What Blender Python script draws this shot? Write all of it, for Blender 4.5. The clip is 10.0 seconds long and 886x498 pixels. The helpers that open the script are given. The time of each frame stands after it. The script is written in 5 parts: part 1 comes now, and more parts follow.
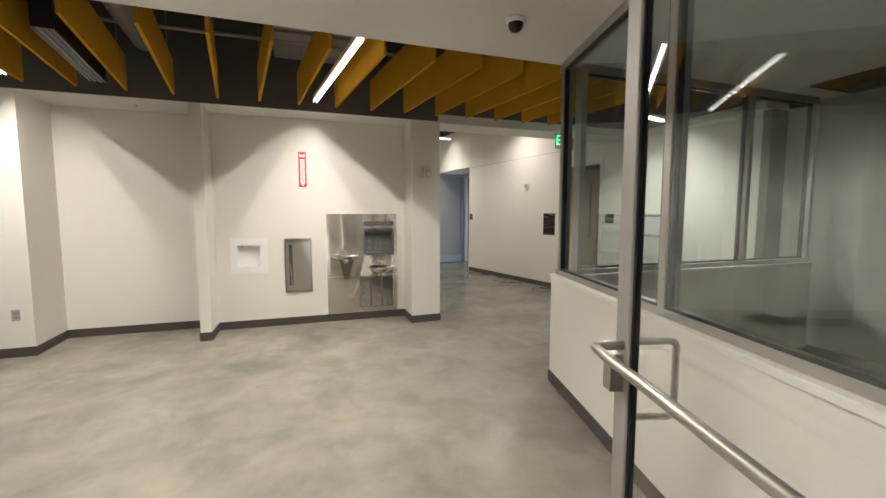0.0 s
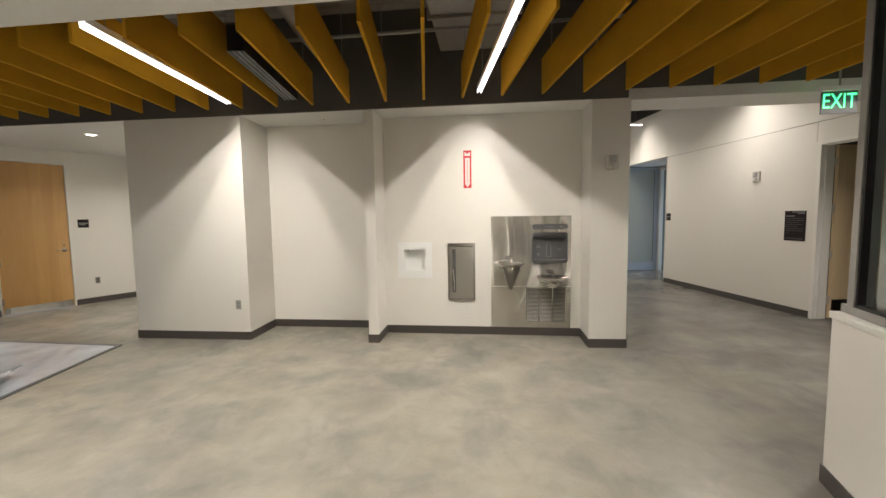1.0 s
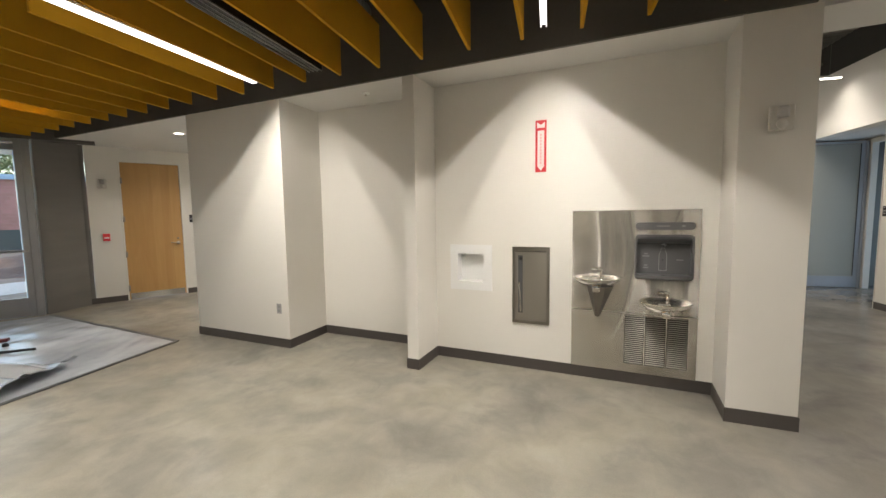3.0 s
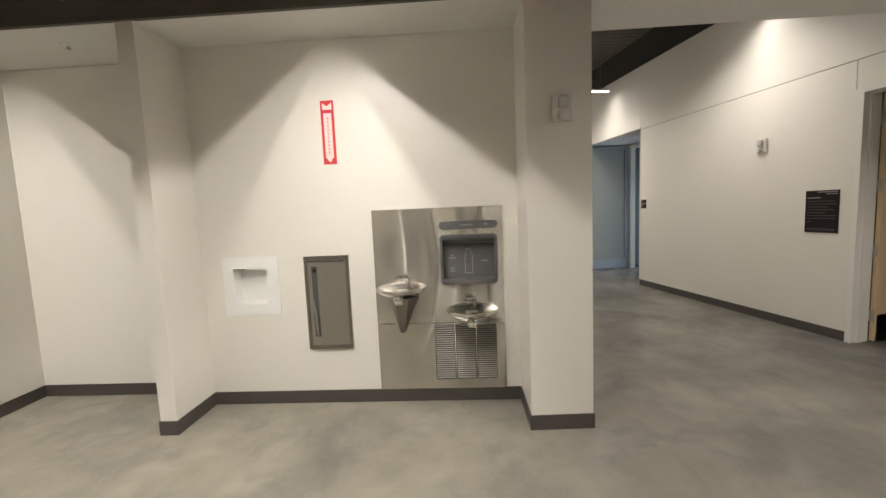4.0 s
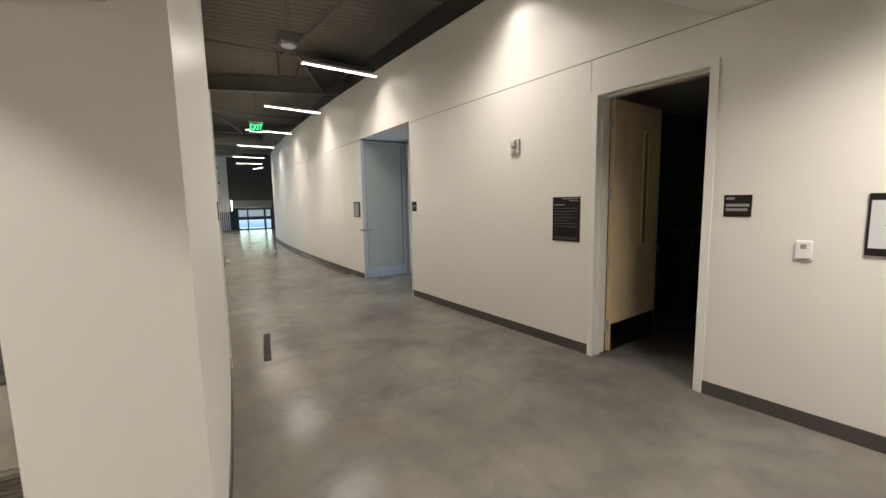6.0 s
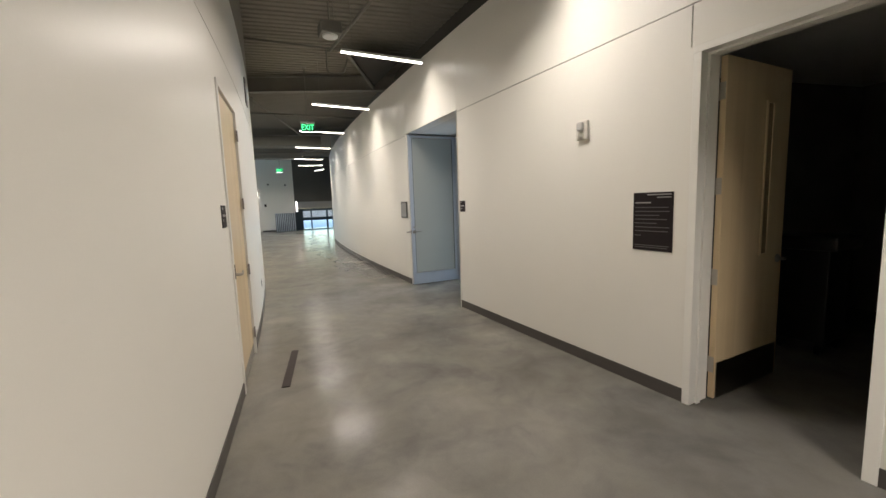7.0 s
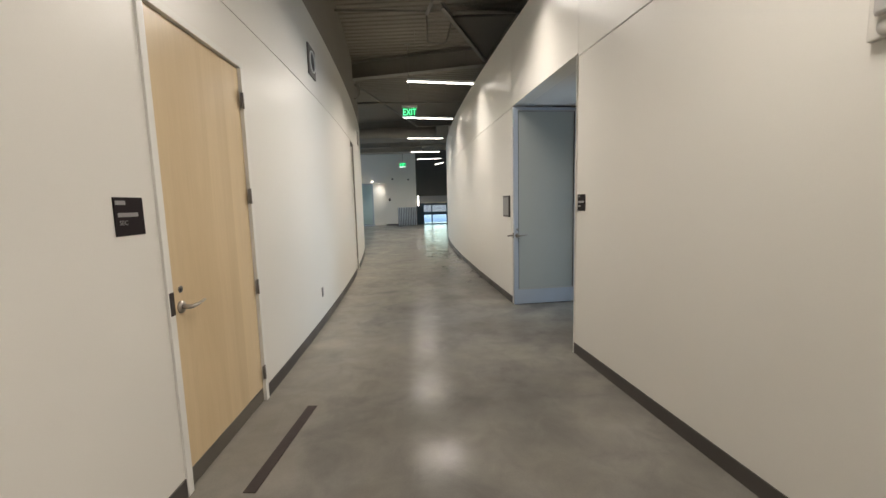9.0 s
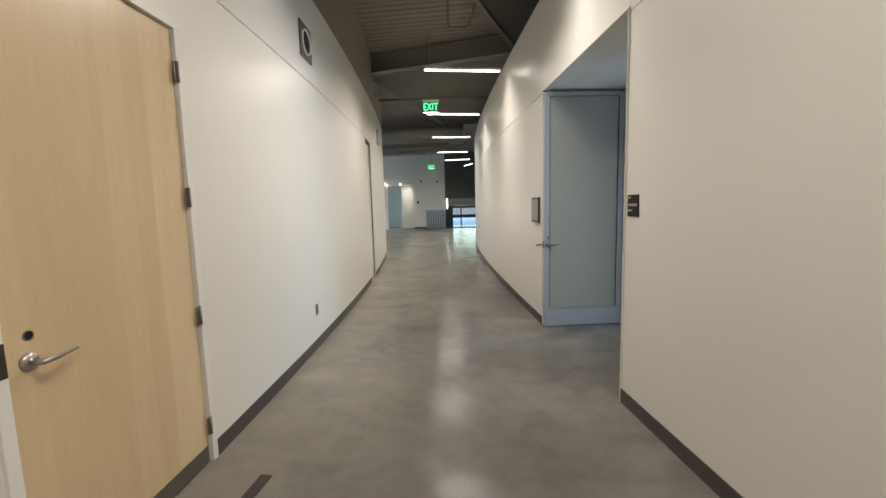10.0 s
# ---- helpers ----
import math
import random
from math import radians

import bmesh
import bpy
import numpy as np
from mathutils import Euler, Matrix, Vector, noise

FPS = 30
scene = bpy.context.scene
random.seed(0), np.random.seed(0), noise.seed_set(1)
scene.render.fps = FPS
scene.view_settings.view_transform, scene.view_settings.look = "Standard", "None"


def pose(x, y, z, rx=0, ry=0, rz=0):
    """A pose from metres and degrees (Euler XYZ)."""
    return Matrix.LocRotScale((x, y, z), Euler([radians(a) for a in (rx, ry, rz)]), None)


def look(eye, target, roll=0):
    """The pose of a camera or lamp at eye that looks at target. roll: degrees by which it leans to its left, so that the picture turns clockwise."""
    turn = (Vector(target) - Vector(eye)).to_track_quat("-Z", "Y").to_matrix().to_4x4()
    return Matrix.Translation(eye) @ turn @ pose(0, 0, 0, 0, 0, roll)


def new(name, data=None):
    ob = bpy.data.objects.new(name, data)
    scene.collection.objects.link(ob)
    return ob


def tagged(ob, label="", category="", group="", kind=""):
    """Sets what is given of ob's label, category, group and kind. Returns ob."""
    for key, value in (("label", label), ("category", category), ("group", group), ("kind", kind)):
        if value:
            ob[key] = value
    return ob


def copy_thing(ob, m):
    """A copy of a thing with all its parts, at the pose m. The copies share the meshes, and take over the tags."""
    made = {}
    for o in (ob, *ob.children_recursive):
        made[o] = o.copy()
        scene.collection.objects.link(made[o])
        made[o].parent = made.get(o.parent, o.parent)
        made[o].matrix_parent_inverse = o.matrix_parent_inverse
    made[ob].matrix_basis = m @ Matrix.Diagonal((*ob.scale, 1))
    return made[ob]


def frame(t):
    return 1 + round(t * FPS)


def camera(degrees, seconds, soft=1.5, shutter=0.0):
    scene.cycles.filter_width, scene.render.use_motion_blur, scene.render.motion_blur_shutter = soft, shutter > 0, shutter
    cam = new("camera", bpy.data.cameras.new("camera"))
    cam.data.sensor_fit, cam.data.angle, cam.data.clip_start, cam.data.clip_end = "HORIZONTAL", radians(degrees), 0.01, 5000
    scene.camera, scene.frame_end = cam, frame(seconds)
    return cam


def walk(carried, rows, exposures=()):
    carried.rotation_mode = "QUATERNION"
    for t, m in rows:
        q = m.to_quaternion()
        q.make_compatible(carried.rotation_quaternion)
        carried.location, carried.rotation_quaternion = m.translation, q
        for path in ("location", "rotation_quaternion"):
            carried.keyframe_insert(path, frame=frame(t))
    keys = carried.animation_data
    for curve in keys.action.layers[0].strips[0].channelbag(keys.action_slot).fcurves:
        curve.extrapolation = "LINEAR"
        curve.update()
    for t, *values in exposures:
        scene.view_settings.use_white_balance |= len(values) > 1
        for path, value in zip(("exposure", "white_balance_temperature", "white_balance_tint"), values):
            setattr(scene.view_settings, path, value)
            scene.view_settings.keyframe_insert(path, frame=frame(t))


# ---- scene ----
cam = camera(96.2, 10.0)
EXPOSURE = 2.2
PATH = [
    (0, (-0.206, -0.131, 1.5), (0.423, 1.76, 1.331), -0.0),
    (0.5, (-0.13, 0.226, 1.511), (0.087, 2.207, 1.349), -0.1),
    (1, (-0.032, 0.555, 1.514), (-0.259, 2.536, 1.356), -0.8),
    (1.5, (0.09, 0.856, 1.503), (-0.539, 2.748, 1.343), -0.6),
    (2, (0.152, 1.147, 1.508), (-0.691, 2.955, 1.356), -0.4),
    (2.2, (0.191, 1.29, 1.499), (-0.701, 3.074, 1.356), -0.5),
    (3.3, (0.498, 2.079, 1.505), (-0.218, 3.937, 1.315), -1.1),
    (3.5, (0.545, 2.221, 1.491), (-0.028, 4.128, 1.304), -1.4),
    (4, (0.683, 2.61, 1.498), (0.585, 4.598, 1.304), -2.4),
    (4.5, (0.943, 2.972, 1.499), (1.291, 4.928, 1.266), -2.2),
    (5, (1.213, 3.287, 1.497), (1.889, 5.154, 1.261), -1.4),
    (5.2, (1.305, 3.419, 1.498), (2.094, 5.242, 1.266), -1.2),
    (6.3, (1.862, 4.027, 1.502), (2.675, 5.841, 1.273), -1.1),
    (6.5, (1.943, 4.148, 1.498), (2.676, 5.995, 1.269), -1.2),
    (7, (2.139, 4.508, 1.515), (2.665, 6.424, 1.285), -2.0),
    (7.5, (2.36, 4.866, 1.494), (2.672, 6.825, 1.239), -1.9),
    (8, (2.527, 5.252, 1.492), (2.659, 7.231, 1.235), -1.5),
    (8.5, (2.654, 5.696, 1.513), (2.677, 7.681, 1.272), -1.7),
    (9, (2.815, 6.119, 1.498), (2.716, 8.102, 1.263), -1.5),
    (9.5, (2.915, 6.527, 1.495), (2.706, 8.502, 1.258), -1.2),
    (10, (2.963, 6.944, 1.496), (2.704, 8.915, 1.278), -1.5),
]
walk(cam, [(t, look(eye, target, roll)) for t, eye, target, roll in PATH], [(0.0, EXPOSURE), (2.0, EXPOSURE - 0.07), (3.5, EXPOSURE - 0.03), (5.0, EXPOSURE - 0.06), (6.5, EXPOSURE + 0.12), (7.5, EXPOSURE + 0.15), (9.0, EXPOSURE + 0.03), (10.0, EXPOSURE + 0.03)])

# ---- world, sun and exposure ----
world = bpy.data.worlds.new("sky")
scene.world = world
world.use_nodes = True
_sky = world.node_tree.nodes.new("ShaderNodeTexSky")
_sky.sky_type = "NISHITA"
_sky.sun_disc = False
_sky.sun_elevation = radians(14)
_sky.sun_rotation = radians(200)
_bg = world.node_tree.nodes["Background"]
_bg.inputs["Strength"].default_value = 0.15
world.node_tree.links.new(_sky.outputs[0], _bg.inputs["Color"])

_sun = bpy.data.lights.new("sun", "SUN")
_sun.energy, _sun.angle, _sun.color = 1.2, radians(15), (1.0, 0.97, 0.93)
sun = new("sun", _sun)
sun.matrix_world = pose(0, 0, 30, 76, 0, -20)

LOBBY_WATTS, HALL_WATTS, ROW_TILT, LEAN_LIGHT = 20.0, 8.7, -16, 8.5
WARM, HALL_WARM = (1.0, 0.93, 0.85), (1.0, 0.912, 0.828)


def area_lamp(name, m, sx, sy, watts, color=WARM, spread=180):
    """A rectangular lamp that shines along its own -z."""
    data = bpy.data.lights.new(name, "AREA")
    data.shape, data.size, data.size_y = "RECTANGLE", sx, sy
    data.energy, data.color, data.spread = watts, color, radians(spread)
    ob = new(name, data)
    ob.matrix_world = m
    return ob


# Added lamps stand for daylight through unseen openings: alcove room and far hall.
DAYBLUE = (0.42, 0.68, 1.0)

# ---- materials ----
def nodes_of(name):
    m = bpy.data.materials.new(name)
    m.use_nodes = True
    t = m.node_tree
    return m, t, t.nodes["Principled BSDF"]


def coords(t, scale=(1, 1, 1), local=False):
    c = t.nodes.new("ShaderNodeTexCoord") if local else t.nodes.new("ShaderNodeNewGeometry")
    mp = t.nodes.new("ShaderNodeMapping")
    mp.inputs["Scale"].default_value = scale
    t.links.new(c.outputs["Object" if local else "Position"], mp.inputs["Vector"])
    return mp.outputs["Vector"]


def noise_tex(t, vec, scale, detail=4, rough=0.55, distortion=0.0):
    n = t.nodes.new("ShaderNodeTexNoise")
    n.inputs["Scale"].default_value = scale
    n.inputs["Detail"].default_value = detail
    n.inputs["Roughness"].default_value = rough
    n.inputs["Distortion"].default_value = distortion
    t.links.new(vec, n.inputs["Vector"])
    return n.outputs["Fac"]


def ramp(t, fac, stops):
    r = t.nodes.new("ShaderNodeValToRGB")
    e = r.color_ramp.elements
    while len(e) < len(stops):
        e.new(0.5)
    for el, (p, c) in zip(e, stops):
        el.position = p
        el.color = (*c, 1) if not isinstance(c, (int, float)) else (c, c, c, 1)
    t.links.new(fac, r.inputs["Fac"])
    return r.outputs["Color"]


def mixed(t, a, b, fac, mode="MIX"):
    n = t.nodes.new("ShaderNodeMix")
    n.data_type, n.blend_type = "RGBA", mode
    for sock, v in ((n.inputs[6], a), (n.inputs[7], b), (n.inputs[0], fac)):
        if isinstance(v, (int, float)):
            sock.default_value = v
        elif isinstance(v, tuple):
            sock.default_value = (*v, 1)
        else:
            t.links.new(v, sock)
    return n.outputs[2]


def bump(t, bsdf, height, strength, distance=0.002):
    b = t.nodes.new("ShaderNodeBump")
    b.inputs["Strength"].default_value = strength
    b.inputs["Distance"].default_value = distance
    t.links.new(height, b.inputs["Height"])
    t.links.new(b.outputs["Normal"], bsdf.inputs["Normal"])


def tinted(c, k):
    return tuple(min(1.0, v * k) for v in c)


def surface(name, color, rough=0.5, metal=0.0, vary=0.08, big=1.3, fine=60.0, relief=0.15, local=True, rough_vary=0.1, spec=0.5, stretch=(1, 1, 1)):
    """A plain surface with wear at two scales."""
    m, t, b = nodes_of(name)
    v = coords(t, stretch, local)
    large, small = noise_tex(t, v, big, 4), noise_tex(t, v, fine, 3)
    c = ramp(t, large, [(0.3, tinted(color, 1 - vary)), (0.7, tinted(color, 1 + vary))])
    c = mixed(t, c, ramp(t, small, [(0.35, 0.85), (0.65, 1.0)]), vary * 3, "MULTIPLY")
    t.links.new(c, b.inputs["Base Color"])
    lo, hi = max(0.02, rough - rough_vary), min(1, rough + rough_vary)
    lo, hi = (max(lo, 0.285), hi) if rough >= 0.275 else (lo, min(hi, 0.265))
    r = ramp(t, large, [(0.3, lo), (0.7, hi)])
    t.links.new(r, b.inputs["Roughness"])
    b.inputs["Metallic"].default_value = metal
    b.inputs["Specular IOR Level"].default_value = spec
    if relief:
        bump(t, b, small, relief)
    return m


def glow(name, color, strength, base=0.8):
    m, t, b = nodes_of(name)
    b.inputs["Base Color"].default_value = (base, base, base, 1)
    b.inputs["Roughness"].default_value = 0.9
    b.inputs["Specular IOR Level"].default_value = 0.0
    b.inputs["Emission Color"].default_value = (*color, 1)
    b.inputs["Emission Strength"].default_value = strength
    return m


def concrete_mat():
    m, t, b = nodes_of("polished_concrete")
    v = coords(t, (1, 1, 1))
    clouds = noise_tex(t, v, 0.55, 6, 0.5)
    blots = noise_tex(t, v, 1.1, 5, 0.5, 0.4)
    trowel = noise_tex(t, coords(t, (1.0, 1.5, 1)), 2.7, 4, 0.5, 0.5)
    smear = noise_tex(t, coords(t, (1.0, 0.8, 1)), 4.5, 7, 0.6, 0.9)
    grit = noise_tex(t, v, 95, 2)
    # The floor turns paler and creamier towards the lobby, with a ragged border.
    xyz = t.nodes.new("ShaderNodeSeparateXYZ")
    t.links.new(v, xyz.inputs[0])
    border = t.nodes.new("ShaderNodeMath")
    border.operation = "MULTIPLY_ADD"
    t.links.new(blots, border.inputs[0])
    border.inputs[1].default_value = 2.4
    t.links.new(xyz.outputs["X"], border.inputs[2])
    across = t.nodes.new("ShaderNodeMapRange")
    t.links.new(border.outputs[0], across.inputs["Value"])
    across.inputs["From Min"].default_value, across.inputs["From Max"].default_value = 1.8, 3.7
    across.inputs["To Min"].default_value, across.inputs["To Max"].default_value = 1.0, 0.0
    lobby_side = across.outputs["Result"]
    patches = noise_tex(t, v, 1.7, 8, 0.6, 0.45)
    grey = ramp(t, clouds, [(0.25, (0.185, 0.178, 0.165)), (0.75, (0.30, 0.282, 0.243))])
    cream = ramp(t, clouds, [(0.25, (0.335, 0.318, 0.272)), (0.75, (0.455, 0.42, 0.345))])
    c = mixed(t, grey, cream, lobby_side)
    c = mixed(t, c, ramp(t, patches, [(0.36, (0.70, 0.71, 0.74)), (0.47, (0.94, 0.94, 0.95)), (0.60, (1.0, 0.985, 0.95))]), 0.58, "MULTIPLY")
    c = mixed(t, c, ramp(t, blots, [(0.2, 0.38), (0.8, 1.04)]), ramp(t, lobby_side, [(0.0, 0.75), (1.0, 0.55)]), "MULTIPLY")
    c = mixed(t, c, ramp(t, trowel, [(0.15, 0.6), (0.85, 1.0)]), 0.5, "MULTIPLY")
    c = mixed(t, c, ramp(t, smear, [(0.3, 0.58), (0.62, 1.0)]), 0.33, "MULTIPLY")
    c = mixed(t, c, ramp(t, grit, [(0.3, 0.85), (0.6, 1.0)]), 0.35, "MULTIPLY")
    t.links.new(c, b.inputs["Base Color"])
    t.links.new(mixed(t, ramp(t, smear, [(0.3, 0.12), (0.7, 0.23)]), ramp(t, smear, [(0.3, 0.22), (0.7, 0.262)]), lobby_side), b.inputs["Roughness"])
    b.inputs["Specular IOR Level"].default_value = 0.085
    bump(t, b, noise_tex(t, v, 14, 3), 0.03, 0.003)
    return m


def wood_mat(name, light, dark, band=7.0):
    """Veneer with upright grain, in leaves of slightly different tone."""
    m, t, b = nodes_of(name)
    flat = coords(t, (1, 1, 0.03), True)
    xyz = t.nodes.new("ShaderNodeSeparateXYZ")
    t.links.new(coords(t, (band, 1, 1), True), xyz.inputs[0])
    whole = t.nodes.new("ShaderNodeMath")
    whole.operation = "FLOOR"
    t.links.new(xyz.outputs["X"], whole.inputs[0])
    tone = t.nodes.new("ShaderNodeTexWhiteNoise")
    tone.noise_dimensions = "1D"
    t.links.new(whole.outputs[0], tone.inputs["W"])
    drift = noise_tex(t, coords(t, (1, 1, 0.12), True), 3.2, 2, 0.4)
    leaf = mixed(t, drift, tone.outputs["Value"], 0.26)
    grain = noise_tex(t, flat, 90, 5, 0.6, 0.3)
    cath = noise_tex(t, coords(t, (1, 1, 0.12), True), 6, 4, 0.55, 1.5)
    c = ramp(t, leaf, [(0.32, dark), (0.68, light)])
    c = mixed(t, c, ramp(t, cath, [(0.35, dark), (0.62, light)]), 0.28)
    c = mixed(t, c, ramp(t, grain, [(0.3, 0.86), (0.62, 1.0)]), 0.35, "MULTIPLY")
    t.links.new(c, b.inputs["Base Color"])
    b.inputs["Roughness"].default_value = 0.31
    bump(t, b, grain, 0.08, 0.001)
    return m


def steel_mat(name, color, rough, along="x", wave=0.25, metal=1.0):
    m, t, b = nodes_of(name)
    st = (0.6, 60, 60) if along == "x" else (60, 60, 0.6)
    brushed = noise_tex(t, coords(t, st, True), 14, 4, 0.7)
    soft = noise_tex(t, coords(t, (1, 1, 0.4), True), 3.0, 0)
    c = mixed(t, color, ramp(t, brushed, [(0.3, 0.9), (0.7, 1.0)]), 0.5, "MULTIPLY")
    tang = t.nodes.new("ShaderNodeCombineXYZ")
    tang.inputs["Z" if along == "x" else "X"].default_value = 1.0
    t.links.new(tang.outputs[0], b.inputs["Tangent"])
    b.inputs["Anisotropic"].default_value = 0.95
    t.links.new(c, b.inputs["Base Color"])
    b.inputs["Metallic"].default_value = metal
    t.links.new(ramp(t, brushed, [(0.3, rough * 0.92), (0.7, rough * 1.08)]), b.inputs["Roughness"])
    n1 = t.nodes.new("ShaderNodeBump")
    n1.inputs["Strength"].default_value, n1.inputs["Distance"].default_value = 1.0, wave
    t.links.new(soft, n1.inputs["Height"])
    n2 = t.nodes.new("ShaderNodeBump")
    n2.inputs["Strength"].default_value, n2.inputs["Distance"].default_value = 0.03, 0.0003
    t.links.new(brushed, n2.inputs["Height"])
    t.links.new(n1.outputs["Normal"], n2.inputs["Normal"])
    t.links.new(n2.outputs["Normal"], b.inputs["Normal"])
    return m


def glass_mat(name, tint=(0.95, 0.98, 0.97), rough=0.0):
    m, t, b = nodes_of(name)
    b.inputs["Base Color"].default_value = (*tint, 1)
    b.inputs["Roughness"].default_value = rough
    b.inputs["IOR"].default_value = 1.5
    b.inputs["Transmission Weight"].default_value = 1.0
    return m


def brick_mat():
    m, t, b = nodes_of("far_brick")
    br = t.nodes.new("ShaderNodeTexBrick")
    br.inputs["Scale"].default_value = 1.0
    br.inputs["Brick Width"].default_value, br.inputs["Row Height"].default_value = 0.4, 0.2
    br.inputs["Mortar Size"].default_value = 0.015
    br.inputs["Color1"].default_value = (0.26, 0.135, 0.15, 1)
    br.inputs["Color2"].default_value = (0.21, 0.115, 0.115, 1)
    br.inputs["Mortar"].default_value = (0.235, 0.15, 0.145, 1)
    v = coords(t, (1, 1, 1), True)
    v.node.inputs["Rotation"].default_value = (radians(-90), 0, 0)
    t.links.new(v, br.inputs["Vector"])
    t.links.new(br.outputs["Color"], b.inputs["Base Color"])
    b.inputs["Roughness"].default_value = 0.9
    return m


PAINT = surface("wall_paint", (0.76, 0.737, 0.682), 0.35, vary=0.02, big=0.7, fine=140, relief=0.12, local=False, rough_vary=0.04)
PAINT_COOL = surface("ceiling_paint", (0.69, 0.68, 0.65), 0.7, vary=0.02, big=0.7, fine=120, relief=0.1, local=False)
FRAME_PAINT = surface("door_frame_paint", (0.78, 0.765, 0.72), 0.35, vary=0.02, big=2, fine=70, relief=0.05)
CHARCOAL = surface("charcoal_paint", (0.095, 0.088, 0.077), 0.85, vary=0.12, big=1.1, fine=40, relief=0.2, local=False)
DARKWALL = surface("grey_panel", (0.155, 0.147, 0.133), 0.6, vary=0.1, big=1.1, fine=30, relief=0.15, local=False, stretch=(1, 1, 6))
RUBBER = surface("base_rubber", (0.075, 0.066, 0.06), 0.5, vary=0.08, big=2, fine=90, relief=0.1, local=False)
LOUVRE = surface("louvre_steel", (0.60, 0.58, 0.53), 0.36, 0.4, vary=0.05, relief=0.03)
BLACK = surface("black_plastic", (0.012, 0.011, 0.011), 0.35, vary=0.1, relief=0.05)
SIGNPLUM = surface("sign_plastic", (0.016, 0.011, 0.012), 0.55, vary=0.1, relief=0.03, spec=0.2)
SIGNTEXT = surface("sign_lettering", (0.30, 0.29, 0.285), 0.5, vary=0.03, relief=0)
SIGNDIM = surface("sign_fine_print", (0.085, 0.08, 0.08), 0.5, vary=0.03, relief=0)
SLOT = surface("joint_shadow_gap", (0.20, 0.19, 0.17), 0.9, vary=0.05, relief=0, local=False)
WHITE = surface("white_plastic", (0.81, 0.81, 0.795), 0.35, vary=0.02, relief=0.03)
GREYPL = surface("grey_plastic", (0.26, 0.26, 0.255), 0.45, vary=0.05, relief=0.06)
SPEAKER = surface("speaker_plate", (0.17, 0.155, 0.14), 0.45, 0.3, vary=0.06, relief=0.06)
DARKPL = surface("dark_grey_plastic", (0.085, 0.087, 0.088), 0.38, vary=0.06, relief=0.05)
PALEGREY = surface("pale_grey_plastic", (0.36, 0.35, 0.34), 0.3, vary=0.04, relief=0.03)
# Darker than WHITE: the shade on the column strobe is in this colour.
IVORYPL = surface("dimmed_white_plastic", (0.63, 0.605, 0.555), 0.4, vary=0.03, relief=0.04)
LENSGREY = surface("flash_lens", (0.50, 0.49, 0.47), 0.18, vary=0.04, relief=0.03)
RED = surface("red_sign_print", (0.66, 0.035, 0.045), 0.4, vary=0.05, relief=0)
PINK = surface("pale_sign_print", (0.84, 0.68, 0.66), 0.4, vary=0.04, relief=0)
FELT = surface("mustard_felt", (0.49, 0.255, 0.017), 0.95, vary=0.08, big=3, fine=160, relief=0.35, spec=0.1)
ALU = surface("satin_aluminium", (0.44, 0.43, 0.41), 0.46, 0.7, vary=0.04, big=3, fine=120, relief=0.04)
DULLALU = surface("dull_aluminium", (0.33, 0.32, 0.30), 0.55, 0.3, vary=0.05, big=3, fine=120, relief=0.04)
SATIN = surface("satin_steel", (0.50, 0.48, 0.44), 0.36, 1.0, vary=0.05, big=6, fine=90, relief=0.03)
# Darker copy of ALU: the door frames' shade against daylight is in the colour.
ALUDARK = surface("shaded_aluminium", (0.38, 0.385, 0.39), 0.4, 0.7, vary=0.05, big=3, fine=120, relief=0.04)
# Bluish tint puts the daylight on the alcove door into the metal's colour.
ALUBLUE = surface("daylit_aluminium", (0.40, 0.45, 0.52), 0.42, 0.25, vary=0.04, big=3, fine=120, relief=0.04)
CHROME = surface("polished_steel", (0.74, 0.72, 0.68), 0.10, 1.0, vary=0.04, big=6, fine=90, relief=0.02)
NICKEL = surface("satin_nickel", (0.48, 0.45, 0.41), 0.28, 1.0, vary=0.05, big=6, fine=90, relief=0.03)
HINGE = surface("dull_steel", (0.30, 0.28, 0.26), 0.4, 1.0, vary=0.08, big=8, fine=90, relief=0.03)
STEEL = steel_mat("brushed_steel", (0.60, 0.575, 0.52), 0.2, "x", 0.2, 0.84)
STEELMID = steel_mat("brushed_steel_door", (0.38, 0.36, 0.32), 0.3, "x", 0.03, 0.8)
# Dark copy of steel: the shade on the shroud's underside is in it.
DIMSTEEL = surface("shaded_steel", (0.19, 0.175, 0.155), 0.3, 0.85, vary=0.08, relief=0.02, rough_vary=0.01)
STEELDARK = steel_mat("brushed_steel_dark", (0.31, 0.29, 0.26), 0.3, "x", 0.03)
SALMON = surface("salmon_sign_print", (0.76, 0.36, 0.35), 0.4, vary=0.04, relief=0)
CONCRETE = concrete_mat()
MAPLE = wood_mat("maple_veneer", (0.73, 0.58, 0.37), (0.61, 0.465, 0.275), 8.0)
OAK = wood_mat("honey_veneer", (0.62, 0.38, 0.15), (0.50, 0.28, 0.095))
GLASS = glass_mat("clear_glass")
GLASSDIM = glass_mat("grey_glass", (0.80, 0.86, 0.86))
FILM = surface("frosted_film", (0.345, 0.37, 0.352), 0.3, vary=0.03, relief=0.0)
LED = glow("led_diffuser", (1.0, 0.93, 0.84), 2.2)
LEDSOFT = glow("led_lens", (1.0, 0.94, 0.88), 0.9, 0.05)
EXITGREEN = glow("exit_green", (0.02, 0.85, 0.22), 0.75)
EXITWHITE = glow("exit_lamp", (0.8, 1.0, 0.9), 1.0)
DECK = surface("deck_paint", (0.285, 0.258, 0.217), 0.75, vary=0.1, big=0.8, fine=20, relief=0.15, local=False)
